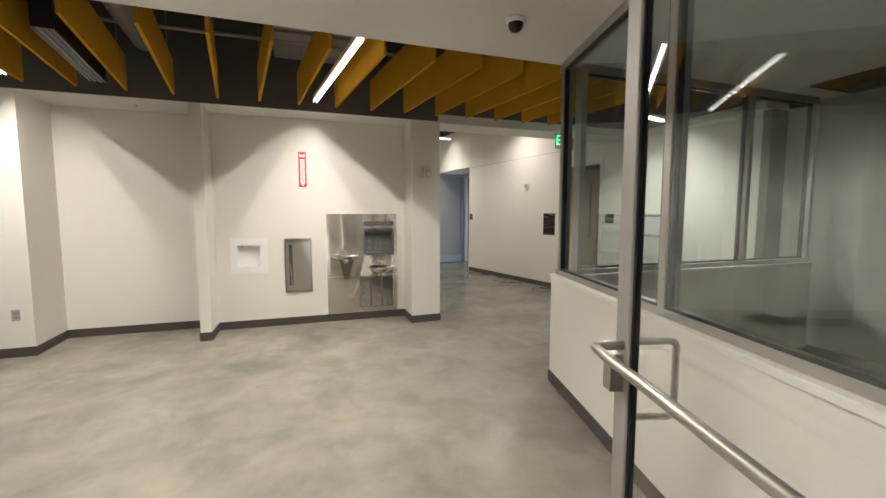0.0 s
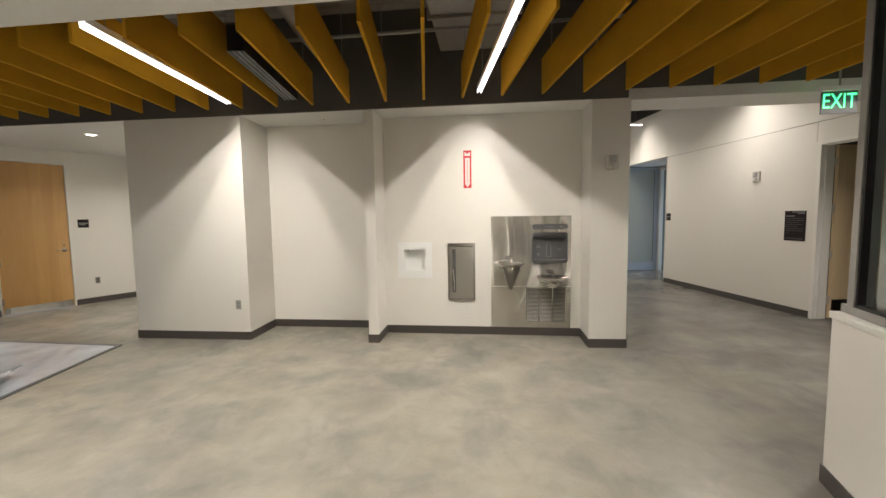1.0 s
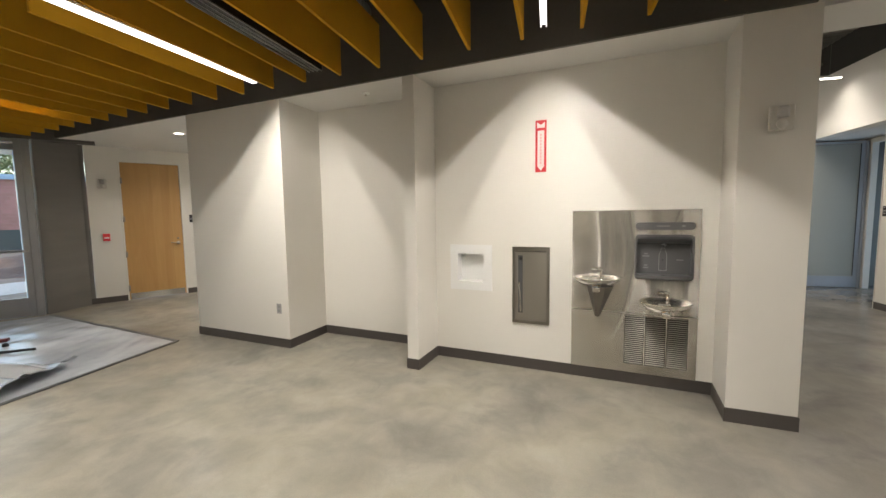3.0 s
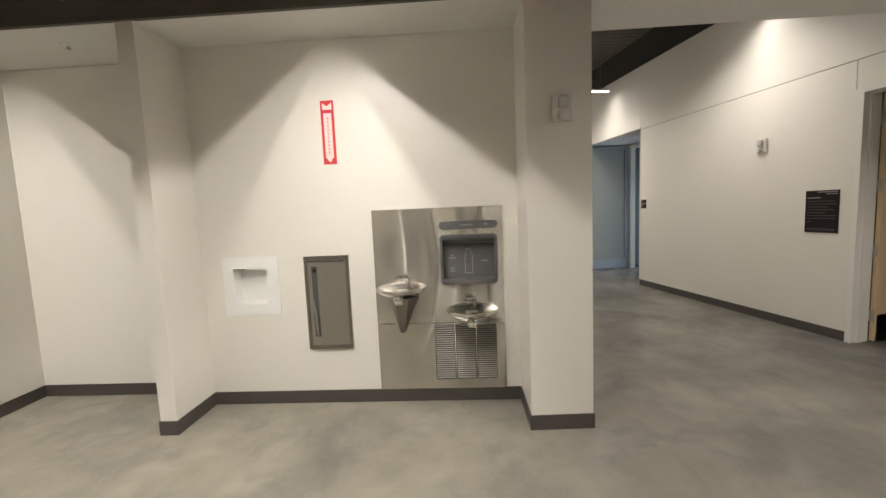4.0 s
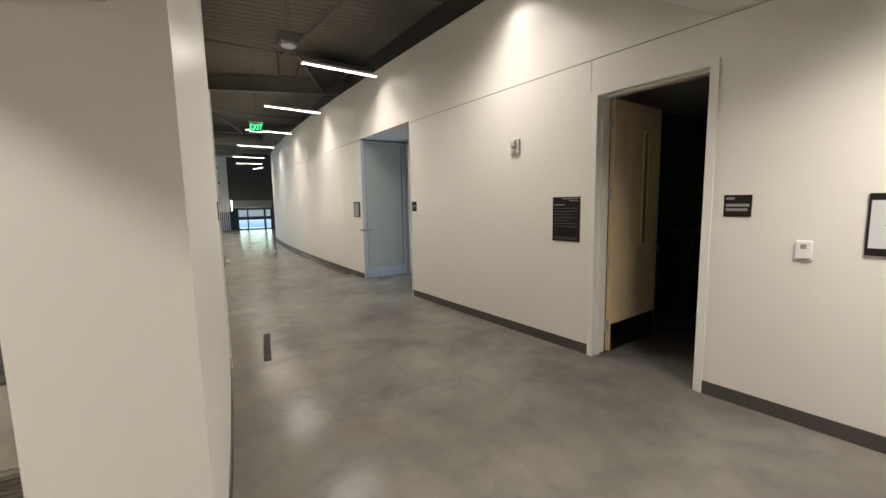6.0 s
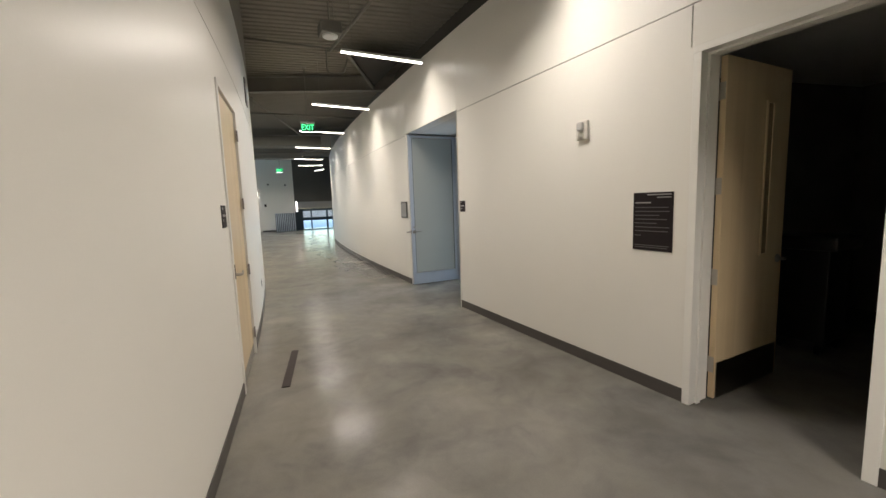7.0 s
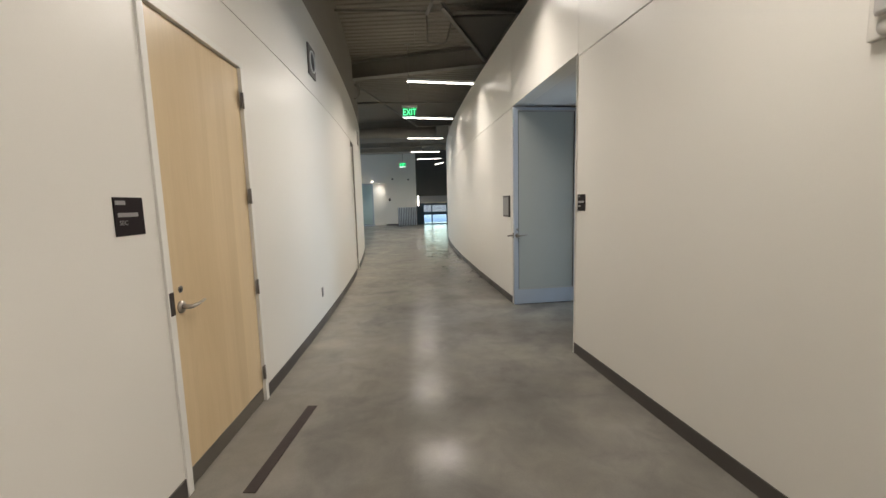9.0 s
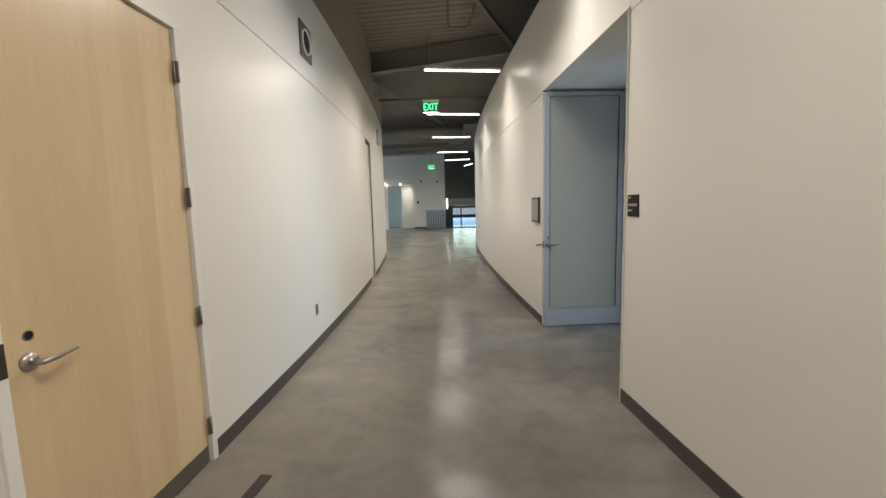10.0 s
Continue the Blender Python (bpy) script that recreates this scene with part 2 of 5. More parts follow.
IRON = surface("painted_steel", (0.25, 0.235, 0.205), 0.6, vary=0.1, big=1.5, fine=40, relief=0.1, local=False)
DUCT = surface("galvanised_duct", (0.33, 0.32, 0.30), 0.5, 0.4, vary=0.12, big=3, fine=25, relief=0.1)
STRIP = surface("brown_rubber_strip", (0.045, 0.034, 0.03), 0.85, vary=0.15, big=5, fine=60, relief=0.2)
PAPER = surface("printed_sheet", (0.62, 0.62, 0.64), 0.35, vary=0.05, relief=0)
BRICKS = brick_mat()
EARTH = surface("outside_ground", (0.17, 0.135, 0.115), 0.95, vary=0.3, big=0.35, fine=6, relief=0.4, local=False)
PAVE = surface("outside_pavement", (0.42, 0.43, 0.44), 0.8, vary=0.12, big=0.8, fine=20, relief=0.2, local=False)
SCREEN = surface("fence_screen", (0.03, 0.05, 0.06), 0.9, vary=0.2, relief=0.1)
BARK = surface("bark", (0.10, 0.075, 0.055), 0.9, vary=0.25, big=6, fine=40, relief=0.6)
LEAF = surface("leaf", (0.075, 0.115, 0.035), 0.7, vary=0.3, big=0.9, fine=12, relief=0)
ORANGE = surface("orange_plastic", (0.62, 0.14, 0.015), 0.38, vary=0.06, big=6, fine=60, relief=0.05)
SHEET = surface("plastic_sheeting", (0.50, 0.53, 0.57), 0.15, vary=0.1, big=2.5, fine=7, relief=0.25, rough_vary=0.06, spec=0.9)
CANVAS = surface("crumpled_film", (0.56, 0.58, 0.60), 0.12, 0.25, vary=0.12, big=4, fine=12, relief=0.6)
RAG = surface("worn_cloth", (0.40, 0.39, 0.37), 0.9, vary=0.2, big=9, fine=50, relief=0.7)
MAROON = surface("dark_red_plastic", (0.10, 0.018, 0.022), 0.4, vary=0.1, relief=0.05)
TAPE = surface("dark_tape", (0.06, 0.06, 0.06), 0.5, vary=0.1, relief=0.05, local=False)
REDCORD = surface("red_cord", (0.25, 0.02, 0.025), 0.5, vary=0.1, relief=0.05)
CORRUGATED = surface("corrugated_zinc", (0.55, 0.6, 0.66), 0.4, 0.1, vary=0.08, big=2, fine=30, relief=0.1)
# Brown stands in for the leaf's reflection in the vision glass.
VISION = surface("vision_reflection", (0.30, 0.24, 0.155), 0.2, vary=0.05, relief=0)
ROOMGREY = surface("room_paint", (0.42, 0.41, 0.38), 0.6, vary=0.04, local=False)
FILLER = surface("slate_plastic", (0.13, 0.13, 0.13), 0.3, vary=0.05, relief=0.04)
TEALGLASS = glass_mat("teal_glass", (0.62, 0.78, 0.84))
SKYGLASS = glass_mat("blue_tinted_glass", (0.78, 0.88, 0.94))
NAVY = surface("dark_blue_frame", (0.012, 0.035, 0.055), 0.4, vary=0.1, relief=0.05)

# ---- geometry helpers ----
def quadbox(bm, x0, x1, y0, y1, z0, z1):
    return bmesh.ops.create_cube(bm, size=1, matrix=Matrix.Translation(((x0 + x1) / 2, (y0 + y1) / 2, (z0 + z1) / 2)) @ Matrix.Diagonal((abs(x1 - x0), abs(y1 - y0), abs(z1 - z0), 1)))["verts"]


def box(x0, x1, y0, y1, z0, z1, bevel=0.0, seg=2):
    bm = bmesh.new()
    quadbox(bm, x0, x1, y0, y1, z0, z1)
    if bevel:
        bmesh.ops.bevel(bm, geom=bm.edges[:], offset=bevel, segments=seg, profile=0.5, affect="EDGES")
    return bm


def boxes(rows, bevel=0.0):
    """Several bars of one part, as rows of x0, x1, y0, y1, z0, z1."""
    bm = bmesh.new()
    for r in rows:
        quadbox(bm, *r)
    if bevel:
        bmesh.ops.bevel(bm, geom=bm.edges[:], offset=bevel, segments=1, profile=0.5, affect="EDGES")
    return bm


def prism(points, z0, z1):
    """An upright solid over a plan of points, anticlockwise."""
    bm = bmesh.new()
    lo = [bm.verts.new((x, y, z0)) for x, y in points]
    hi = [bm.verts.new((x, y, z1)) for x, y in points]
    bm.faces.new(lo[::-1])
    bm.faces.new(hi)
    n = len(points)
    for i in range(n):
        bm.faces.new((lo[i], lo[(i + 1) % n], hi[(i + 1) % n], hi[i]))
    bmesh.ops.recalc_face_normals(bm, faces=bm.faces[:])
    return bm


def plate(xs, zs, holes, y0, y1):
    """An upright plate over a grid of x and z lines, with the cells in holes (column, row) left open."""
    bm = bmesh.new()
    v = {(i, k, s): bm.verts.new((x, (y0, y1)[s], z)) for i, x in enumerate(xs) for k, z in enumerate(zs) for s in (0, 1)}
    cells = {(i, k) for i in range(len(xs) - 1) for k in range(len(zs) - 1)} - set(holes)
    for i, k in cells:
        bm.faces.new((v[i, k, 0], v[i + 1, k, 0], v[i + 1, k + 1, 0], v[i, k + 1, 0]))
        bm.faces.new((v[i, k, 1], v[i, k + 1, 1], v[i + 1, k + 1, 1], v[i + 1, k, 1]))
        for di, dk, p, q in ((-1, 0, (0, 0), (0, 1)), (1, 0, (1, 0), (1, 1)), (0, -1, (0, 0), (1, 0)), (0, 1, (0, 1), (1, 1))):
            if (i + di, k + dk) not in cells:
                a, b = (i + p[0], k + p[1]), (i + q[0], k + q[1])
                bm.faces.new((v[a + (0,)], v[b + (0,)], v[b + (1,)], v[a + (1,)]))
    bmesh.ops.recalc_face_normals(bm, faces=bm.faces[:])
    return bm


def rounded_rect(x0, x1, z0, z1, r, steps=5):
    pts = []
    for cx, cz, a in ((x1 - r, z1 - r, 0), (x0 + r, z1 - r, 90), (x0 + r, z0 + r, 180), (x1 - r, z0 + r, 270)):
        pts += [(cx + r * math.cos(radians(a + 90 * k / steps)), cz + r * math.sin(radians(a + 90 * k / steps))) for k in range(steps + 1)]
    return pts


def ring(outer, inner, y0, y1):
    """An upright frame between two outlines of as many points."""
    bm = bmesh.new()
    rows = [[bm.verts.new((x, y, z)) for x, z in o] for o, y in ((outer, y1), (outer, y0), (inner, y0), (inner, y1))]
    n = len(outer)
    for a, b in zip(rows, rows[1:] + rows[:1]):
        for i in range(n):
            bm.faces.new((a[i], a[(i + 1) % n], b[(i + 1) % n], b[i]))
    bmesh.ops.recalc_face_normals(bm, faces=bm.faces[:])
    return bm


def tube(points, radius, sides=10, closed_ends=True, taper=None):
    """A round bar along points."""
    bm = bmesh.new()
    pts = [Vector(p) for p in points]
    rings, ref = [], None
    for i, p in enumerate(pts):
        d = (pts[min(i + 1, len(pts) - 1)] - pts[max(i - 1, 0)]).normalized()
        if ref is None:
            ref = d.orthogonal().normalized()
        ref = (ref - d * ref.dot(d)).normalized()
        side = d.cross(ref)
        r = radius if taper is None else radius * taper[i]
        rings.append([bm.verts.new(p + r * (math.cos(a) * ref + math.sin(a) * side)) for a in (2 * math.pi * k / sides for k in range(sides))])
    for a, b in zip(rings, rings[1:]):
        for k in range(sides):
            bm.faces.new((a[k], a[(k + 1) % sides], b[(k + 1) % sides], b[k]))
    if closed_ends:
        bm.faces.new(rings[0][::-1])
        bm.faces.new(rings[-1])
    for f in bm.faces:
        f.smooth = len(f.verts) == 4
    return bm


def rounded(corners, radius, steps=5):
    """A polyline with its corners rounded off."""
    out, pts = [], [Vector(p) for p in corners]
    out.append(pts[0])
    for a, b, c in zip(pts, pts[1:], pts[2:]):
        u, v = (a - b).normalized(), (c - b).normalized()
        p, q = b + u * radius, b + v * radius
        for k in range(steps + 1):
            s = k / steps
            out.append((1 - s) ** 2 * p + 2 * s * (1 - s) * b + s * s * q)
    out.append(pts[-1])
    return out


def lathe(profile, sides=28, sx=1.0, sy=1.0, closed=False):
    """A turned body from rows of radius and height."""
    bm = bmesh.new()
    rings = []
    for r, z in profile:
        if r < 1e-5:
            rings.append([bm.verts.new((0, 0, z))])
        else:
            rings.append([bm.verts.new((r * sx * math.cos(2 * math.pi * k / sides), r * sy * math.sin(2 * math.pi * k / sides), z)) for k in range(sides)])
    for a, b in zip(rings, rings[1:]):
        for k in range(sides):
            j = (k + 1) % sides
            if len(a) == 1 and len(b) > 1:
                bm.faces.new((a[0], b[j], b[k]))
            elif len(b) == 1 and len(a) > 1:
                bm.faces.new((a[k], a[j], b[0]))
            elif len(a) > 1:
                bm.faces.new((a[k], a[j], b[j], b[k]))
    bmesh.ops.recalc_face_normals(bm, faces=bm.faces[:])
    for f in bm.faces:
        f.smooth = True
    return bm


def moved(bm, m):
    bmesh.ops.transform(bm, matrix=m, verts=bm.verts[:])
    return bm


def joined(*bms):
    out = bmesh.new()
    for b in bms:
        me = bpy.data.meshes.new("tmp")
        b.to_mesh(me)
        b.free()
        out.from_mesh(me)
        bpy.data.meshes.remove(me)
    return out


def mesh_of(name, bm, material):
    me = bpy.data.meshes.new(name)
    bm.to_mesh(me)
    bm.free()
    me.materials.append(material)
    return me


def part(name, bm, material, parent, label="", m=None):
    ob = new(name, mesh_of(name, bm, material))
    ob.parent = parent
    if m is not None:
        ob.matrix_basis = m
    return tagged(ob, label=label)


def thing(name, m, label, category, group="", kind=""):
    ob = new(name)
    ob.empty_display_size = 0.1
    ob.matrix_basis = m
    return tagged(ob, label, category, group, kind)


def solid(name, bm, material, label="", category="", kind="structure", group=""):
    return tagged(new(name, mesh_of(name, bm, material)), label, category, group, kind)


def writing(name, text, size, material, parent, m, depth=0.001):
    cu = bpy.data.curves.new(name, "FONT")
    cu.body, cu.size, cu.extrude = text, size, depth
    cu.align_x, cu.align_y = "CENTER", "CENTER"
    tmp = bpy.data.objects.new("tmp", cu)
    me = bpy.data.meshes.new_from_object(tmp)
    bpy.data.objects.remove(tmp)
    me.materials.clear()
    me.materials.append(material)
    ob = new(name, me)
    ob.parent, ob.matrix_basis = parent, m
    return ob


# The two long walls of the hall bend gently: x over y, from these cubics.
RIGHT = (0.000127491, -0.00064463, -0.2163065, 5.974808)
LEFT = (0.000046665, -0.00881108, 0.0522274, 1.467792)


def bend(c, y):
    return ((c[0] * y + c[1]) * y + c[2]) * y + c[3]


def slope(c, y):
    return (3 * c[0] * y + 2 * c[1]) * y + c[2]


def beside(c, y, out, side):
    """The plan point at y on the wall, moved out metres into the wall (side 1: to the east)."""
    s = slope(c, y)
    n = Vector((1, -s)).normalized() * side
    return Vector((bend(c, y), y)) + n * out


def slab(c, side, y0, y1, o0, o1, z0, z1, step=0.35):
    """A bent slab of the wall from y0 to y1, o0 to o1 deep and z0 to z1 high."""
    n = max(1, round((y1 - y0) / step))
    bm = bmesh.new()
    rows = []
    for i in range(n + 1):
        y = y0 + (y1 - y0) * i / n
        a, b = beside(c, y, o0, side), beside(c, y, o1, side)
        rows.append([bm.verts.new((*a, z0)), bm.verts.new((*b, z0)), bm.verts.new((*b, z1)), bm.verts.new((*a, z1))])
    for p, q in zip(rows, rows[1:]):
        for k in range(4):
            f = bm.faces.new((p[k], p[(k + 1) % 4], q[(k + 1) % 4], q[k]))
    bm.faces.new(rows[0])
    bm.faces.new(rows[-1][::-1])
    bmesh.ops.recalc_face_normals(bm, faces=bm.faces[:])
    return bm


def on_right(y, z, off=0.0):
    """A pose on the east wall: x runs to the right of one who faces the wall, y into it."""
    p = beside(RIGHT, y, off, 1)
    return pose(p.x, p.y, z, 0, 0, math.degrees(math.atan2(-1, -slope(RIGHT, y))))


def on_left(y, z, off=0.0):
    p = beside(LEFT, y, off, -1)
    return pose(p.x, p.y, z, 0, 0, math.degrees(math.atan2(1, slope(LEFT, y))))

# ---- the large structure ----
TOP, SOFFIT = 5.08, 2.785

solid("floor", box(-11, 10, -3.2, 36, -0.25, 0.0), CONCRETE, "polished grey concrete floor with cloudy mottling", "floor")
solid("ground", box(-260, 260, -260, 260, -0.6, -0.26), EARTH, "bare brown earth outside the building", "ground")
solid("pavement", box(-13.6, -8.9, -10, 12, -0.26, -0.06), PAVE, "pale concrete pavement outside the glass doors", "pavement")

# East wall of the hall, in two tiers of panels with a shadow joint between.
RTOP = 3.84
CORE = [(-2.4, 5.735, 0, TOP), (5.735, 6.722, 2.49, RTOP), (6.722, 9.93, 0, RTOP), (9.93, 11.86, 2.793, RTOP), (11.86, 23.9, 0, RTOP)]
wall_east = thing("wall_east", pose(0, 0, 0), "long gently curved off-white wall with a shadow joint above door height", "wall", kind="structure")
part("wall_core", joined(*[slab(RIGHT, 1, a, b, 0.012, 0.2, z0, z1) for a, b, z0, z1 in CORE]), SLOT, wall_east)
for a, b, z0, z1 in [(-2.4, 5.735, 0, 2.76), (5.735, 6.741, 2.49, 2.76), (6.7222, 6.7489, 0, 2.49), (6.749, 9.93, 0, 2.76), (11.86, 23.9, 0, 2.76), (5.281, 9.928, 2.769, RTOP), (9.932, 11.859, 2.793, RTOP), (11.861, 23.9, 2.769, RTOP)]:
    part("wall_panel", slab(RIGHT, 1, a, b, 0.0, 0.0118, z0, z1), PAINT, wall_east)
part("wall_panel", slab(RIGHT, 1, -2.4, 5.279, 0.0, 0.0118, 2.769, TOP), CHARCOAL, wall_east, "charcoal painted upper wall")

# Added slab: charcoal colour stands in for the dark open space here.
solid("wall_above", slab(RIGHT, 1, 5.3, 23.9, 1.0, 1.15, 3.0, TOP), CHARCOAL, "dark slab in place of the dark open space above the curved wall", "wall")

# West wall of the hall.
CORE = [(5.24, 7.968, 0, TOP), (7.968, 9.03, 2.515, TOP), (9.03, 14.5, 0, TOP), (14.5, 15.25, 2.83, TOP), (15.25, 18.9, 0, TOP)]
wall_west = thing("wall_west", pose(0, 0, 0), "long gently curved white wall with a shadow joint above door height", "wall", kind="structure")
part("wall_core", joined(*[slab(LEFT, -1, a, b, 0.012, 0.25, z0, z1) for a, b, z0, z1 in CORE]), SLOT, wall_west)
for a, b, z0, z1 in [(5.24, 7.968, 0, 2.832), (7.968, 9.03, 2.515, 2.832), (9.03, 14.5, 0, 2.832), (15.25, 18.9, 0, 2.832), (5.24, 18.9, 2.84, 3.8)]:
    part("wall_panel", slab(LEFT, -1, a, b, 0.0, 0.0118, z0, z1), PAINT, wall_west)
part("wall_panel", slab(LEFT, -1, 5.78, 18.9, 0.004, 0.0118, 3.802, 4.94), DECK, wall_west, "olive-grey upper wall panel")

# Dark rubber base along both walls.
for y0, y1 in [(-2.3, 5.735), (6.722, 9.93), (11.86, 23.9)]:
    solid("baseboard", slab(RIGHT, 1, y0, y1, -0.008, -0.0005, 0, 0.102), RUBBER, "dark grey rubber wall base", "baseboard")
for y0, y1 in [(5.21, 7.965), (9.034, 14.5), (15.25, 18.9)]:
    solid("baseboard", slab(LEFT, -1, y0, y1, -0.008, -0.0005, 0, 0.102), RUBBER, "dark grey rubber wall base", "baseboard")

# North side of the lobby: pier, recess, fin, fountain recess, column.
NORTH = [(-4.58, 7.9), (-4.58, 5.175), (-3.03, 5.19), (-3.06, 5.84), (-1.485, 5.84), (-1.485, 5.185), (-1.365, 5.185), (-1.37, 5.75), (1.106, 5.75), (1.106, 5.182), (1.52, 5.2), (1.37, 6.4), (-1.0, 7.9)]
FW = 5.63      # face of the fountain recess
solid("wall_north", prism(NORTH, 0, SOFFIT - 0.002), PAINT, "off-white painted wall with two shallow recesses and a column", "wall")


def base_run(points):
    """A rubber base along a run of plan points, with the room to the right of the run."""
    rows = [Vector(p) for p in points]
    bm = bmesh.new()
    for a, b in zip(rows, rows[1:]):
        d = (b - a).normalized()
        n = Vector((d.y, -d.x)) * 0.008
        q = [a, b, b + n + d * 0.008, a + n - d * 0.008]
        lo = [bm.verts.new((*p, 0)) for p in q]
        hi = [bm.verts.new((*p, 0.102)) for p in q]
        bm.faces.new(hi)
        for i in range(4):
            bm.faces.new((lo[i], lo[(i + 1) % 4], hi[(i + 1) % 4], hi[i]))
    bmesh.ops.recalc_face_normals(bm, faces=bm.faces[:])
    return bm


solid("wall_recess", plate([-1.369, -1.127, -0.848, 0.517, 0.938, 1.1055], [0.0, 0.818, 0.936, 1.109, 1.304, SOFFIT - 0.002], [(1, 1), (1, 2), (3, 2), (3, 3)], FW, 5.7495), PAINT, "off-white wall of the fountain recess", "wall")
solid("baseboard", base_run(NORTH[1:7] + [(-1.369, FW), (1.106, FW)] + NORTH[9:11]), RUBBER, "dark grey rubber wall base round the recesses", "baseboard")
solid("ceiling_north", prism([(-10.5, 5.2), (1.485, 5.2), (1.44, 5.8), (1.2, 5.81), (1.2, 9.0), (-10.5, 9.0)], SOFFIT, SOFFIT + 0.12), PAINT_COOL, "white painted plasterboard ceiling over the recesses", "ceiling")
solid("bulkhead", box(1.487, 5.3, 5.28, 5.78, SOFFIT, SOFFIT + 0.12), PAINT_COOL, "white plasterboard bulkhead across the mouth of the hall", "bulkhead")
solid("bulkhead_wall", joined(box(-10.5, 1.485, 5.17, 5.4, SOFFIT + 0.0005, TOP - 0.001), box(1.487, 5.3, 5.29, 5.77, SOFFIT + 0.121, TOP - 0.001)), CHARCOAL, "charcoal painted wall above the white ceiling", "wall")
solid("ceiling_south", box(-10.5, 5.9, -3.0, 2.905, SOFFIT, SOFFIT + 0.14), PAINT_COOL, "white painted plasterboard ceiling by the entrance", "ceiling")
solid("bulkhead_wall", box(-10.5, 5.9, 2.7, 2.885, SOFFIT + 0.141, TOP - 0.001), CHARCOAL, "charcoal painted wall above the entrance ceiling", "wall")


def ribbed(x0, x1, y0, y1, z, pitch=0.17, depth=0.022):
    """A ribbed steel deck, its ribs along x, as one sheet with a thickness."""
    bm = bmesh.new()
    prof, y = [], y0
    while y < y1:
        prof += [(y, z), (y + pitch * 0.4, z), (y + pitch * 0.5, z + depth), (y + pitch * 0.9, z + depth)]
        y += pitch
    lo = [(bm.verts.new((x0, a, b)), bm.verts.new((x1, a, b))) for a, b in prof]
    for p, q in zip(lo, lo[1:]):
        bm.faces.new((p[0], q[0], q[1], p[1]))
    quadbox(bm, x0, x1, y0, y1, z + depth + 0.01, z + depth + 0.12)
    return bm


solid("ceiling_deck", joined(ribbed(-10.5, 9.5, 5.78, 36, 4.95), ribbed(-10.5, 6.0, 2.8, 5.3, 3.85)), DECK, "ribbed steel roof deck painted dark brown-grey", "ceiling")
solid("roof", box(-11, 10, -3.2, 36, 5.085, 5.25), CHARCOAL, "flat roof slab", "roof")

# South side with the entrance that the walk starts in.
solid("wall_south", joined(box(-10.5, -0.62, -0.32, -0.14, 0, SOFFIT), box(0.72, 1.13, -0.32, -0.14, 0, SOFFIT), box(-0.62, 0.72, -0.32, -0.14, 2.47, SOFFIT)), DARKWALL, "dark grey panelled wall with the entrance opening", "wall")
solid("vestibule_walls", joined(box(-1.6, -1.5, -3.0, -0.321, 0, SOFFIT), box(1.6, 1.7, -3.0, -0.321, 0, SOFFIT), box(-1.6, 1.7, -3.1, -3.0, 0, SOFFIT)), PAINT, "off-white walls of the entrance lobby", "wall")

# Side passage at the far west: dark panel, white wall with a door.
W0, W1 = Vector((-8.3, 5.26)), Vector((-6.6, 9.06))
WANG = math.degrees(math.atan2(W1.y - W0.y, W1.x - W0.x))
west_side = pose(W0.x, W0.y, 0, 0, 0, WANG)          # x along the wall, y into it
wall_passage = thing("wall_passage", west_side, "off-white wall with a wooden door", "wall", kind="structure")
part("wall_run", boxes([(0.455, 0.9, 0, 0.2, 0, SOFFIT), (0.9, 1.85, 0, 0.2, 2.565, SOFFIT), (1.85, 4.2, 0, 0.2, 0, SOFFIT)]), PAINT, wall_passage)
solid("dark_wall", moved(box(-0.35, 0.45, -0.002, 0.2, 0, SOFFIT - 0.001), west_side), DARKWALL, "dark grey panelled wall beside the glass doors", "wall")
solid("baseboard", moved(joined(box(-0.35, 0.9, -0.012, -0.003, 0, 0.102), box(1.85, 4.2, -0.009, -0.0005, 0, 0.102)), west_side), RUBBER, "dark grey rubber wall base", "baseboard")
solid("wall_passage_end", box(-7, -1.0, 7.9, 8.1, 0, SOFFIT), PAINT, "off-white end wall of the side passage", "wall")

# Low wall and glazing of the glazed room.
GL = pose(1.83, 2.915, 0, 0, 0, math.degrees(math.atan2(-0.972, -0.235)))
low_wall = solid("low_wall", joined(moved(box(0, 3.05, 0, 0.15, 0, 0.94, 0.004), GL), box(2.02, 5.12, 2.765, 2.915, 0, 0.94, 0.004)), PAINT, "low off-white wall under the glazing", "wall")
solid("wall_cap", joined(moved(box(-0.006, 3.05, -0.012, 0.16, 0.94, 0.978, 0.005), GL), box(2.02, 5.12, 2.755, 2.921, 0.94, 0.978, 0.005)), FRAME_PAINT, "painted sill on the low wall", "sill")
solid("baseboard", joined(moved(box(-0.008, 3.05, -0.008, -0.0005, 0, 0.102), GL), box(1.85, 5.12, 2.916, 2.924, 0, 0.102)), RUBBER, "dark grey rubber wall base", "baseboard")


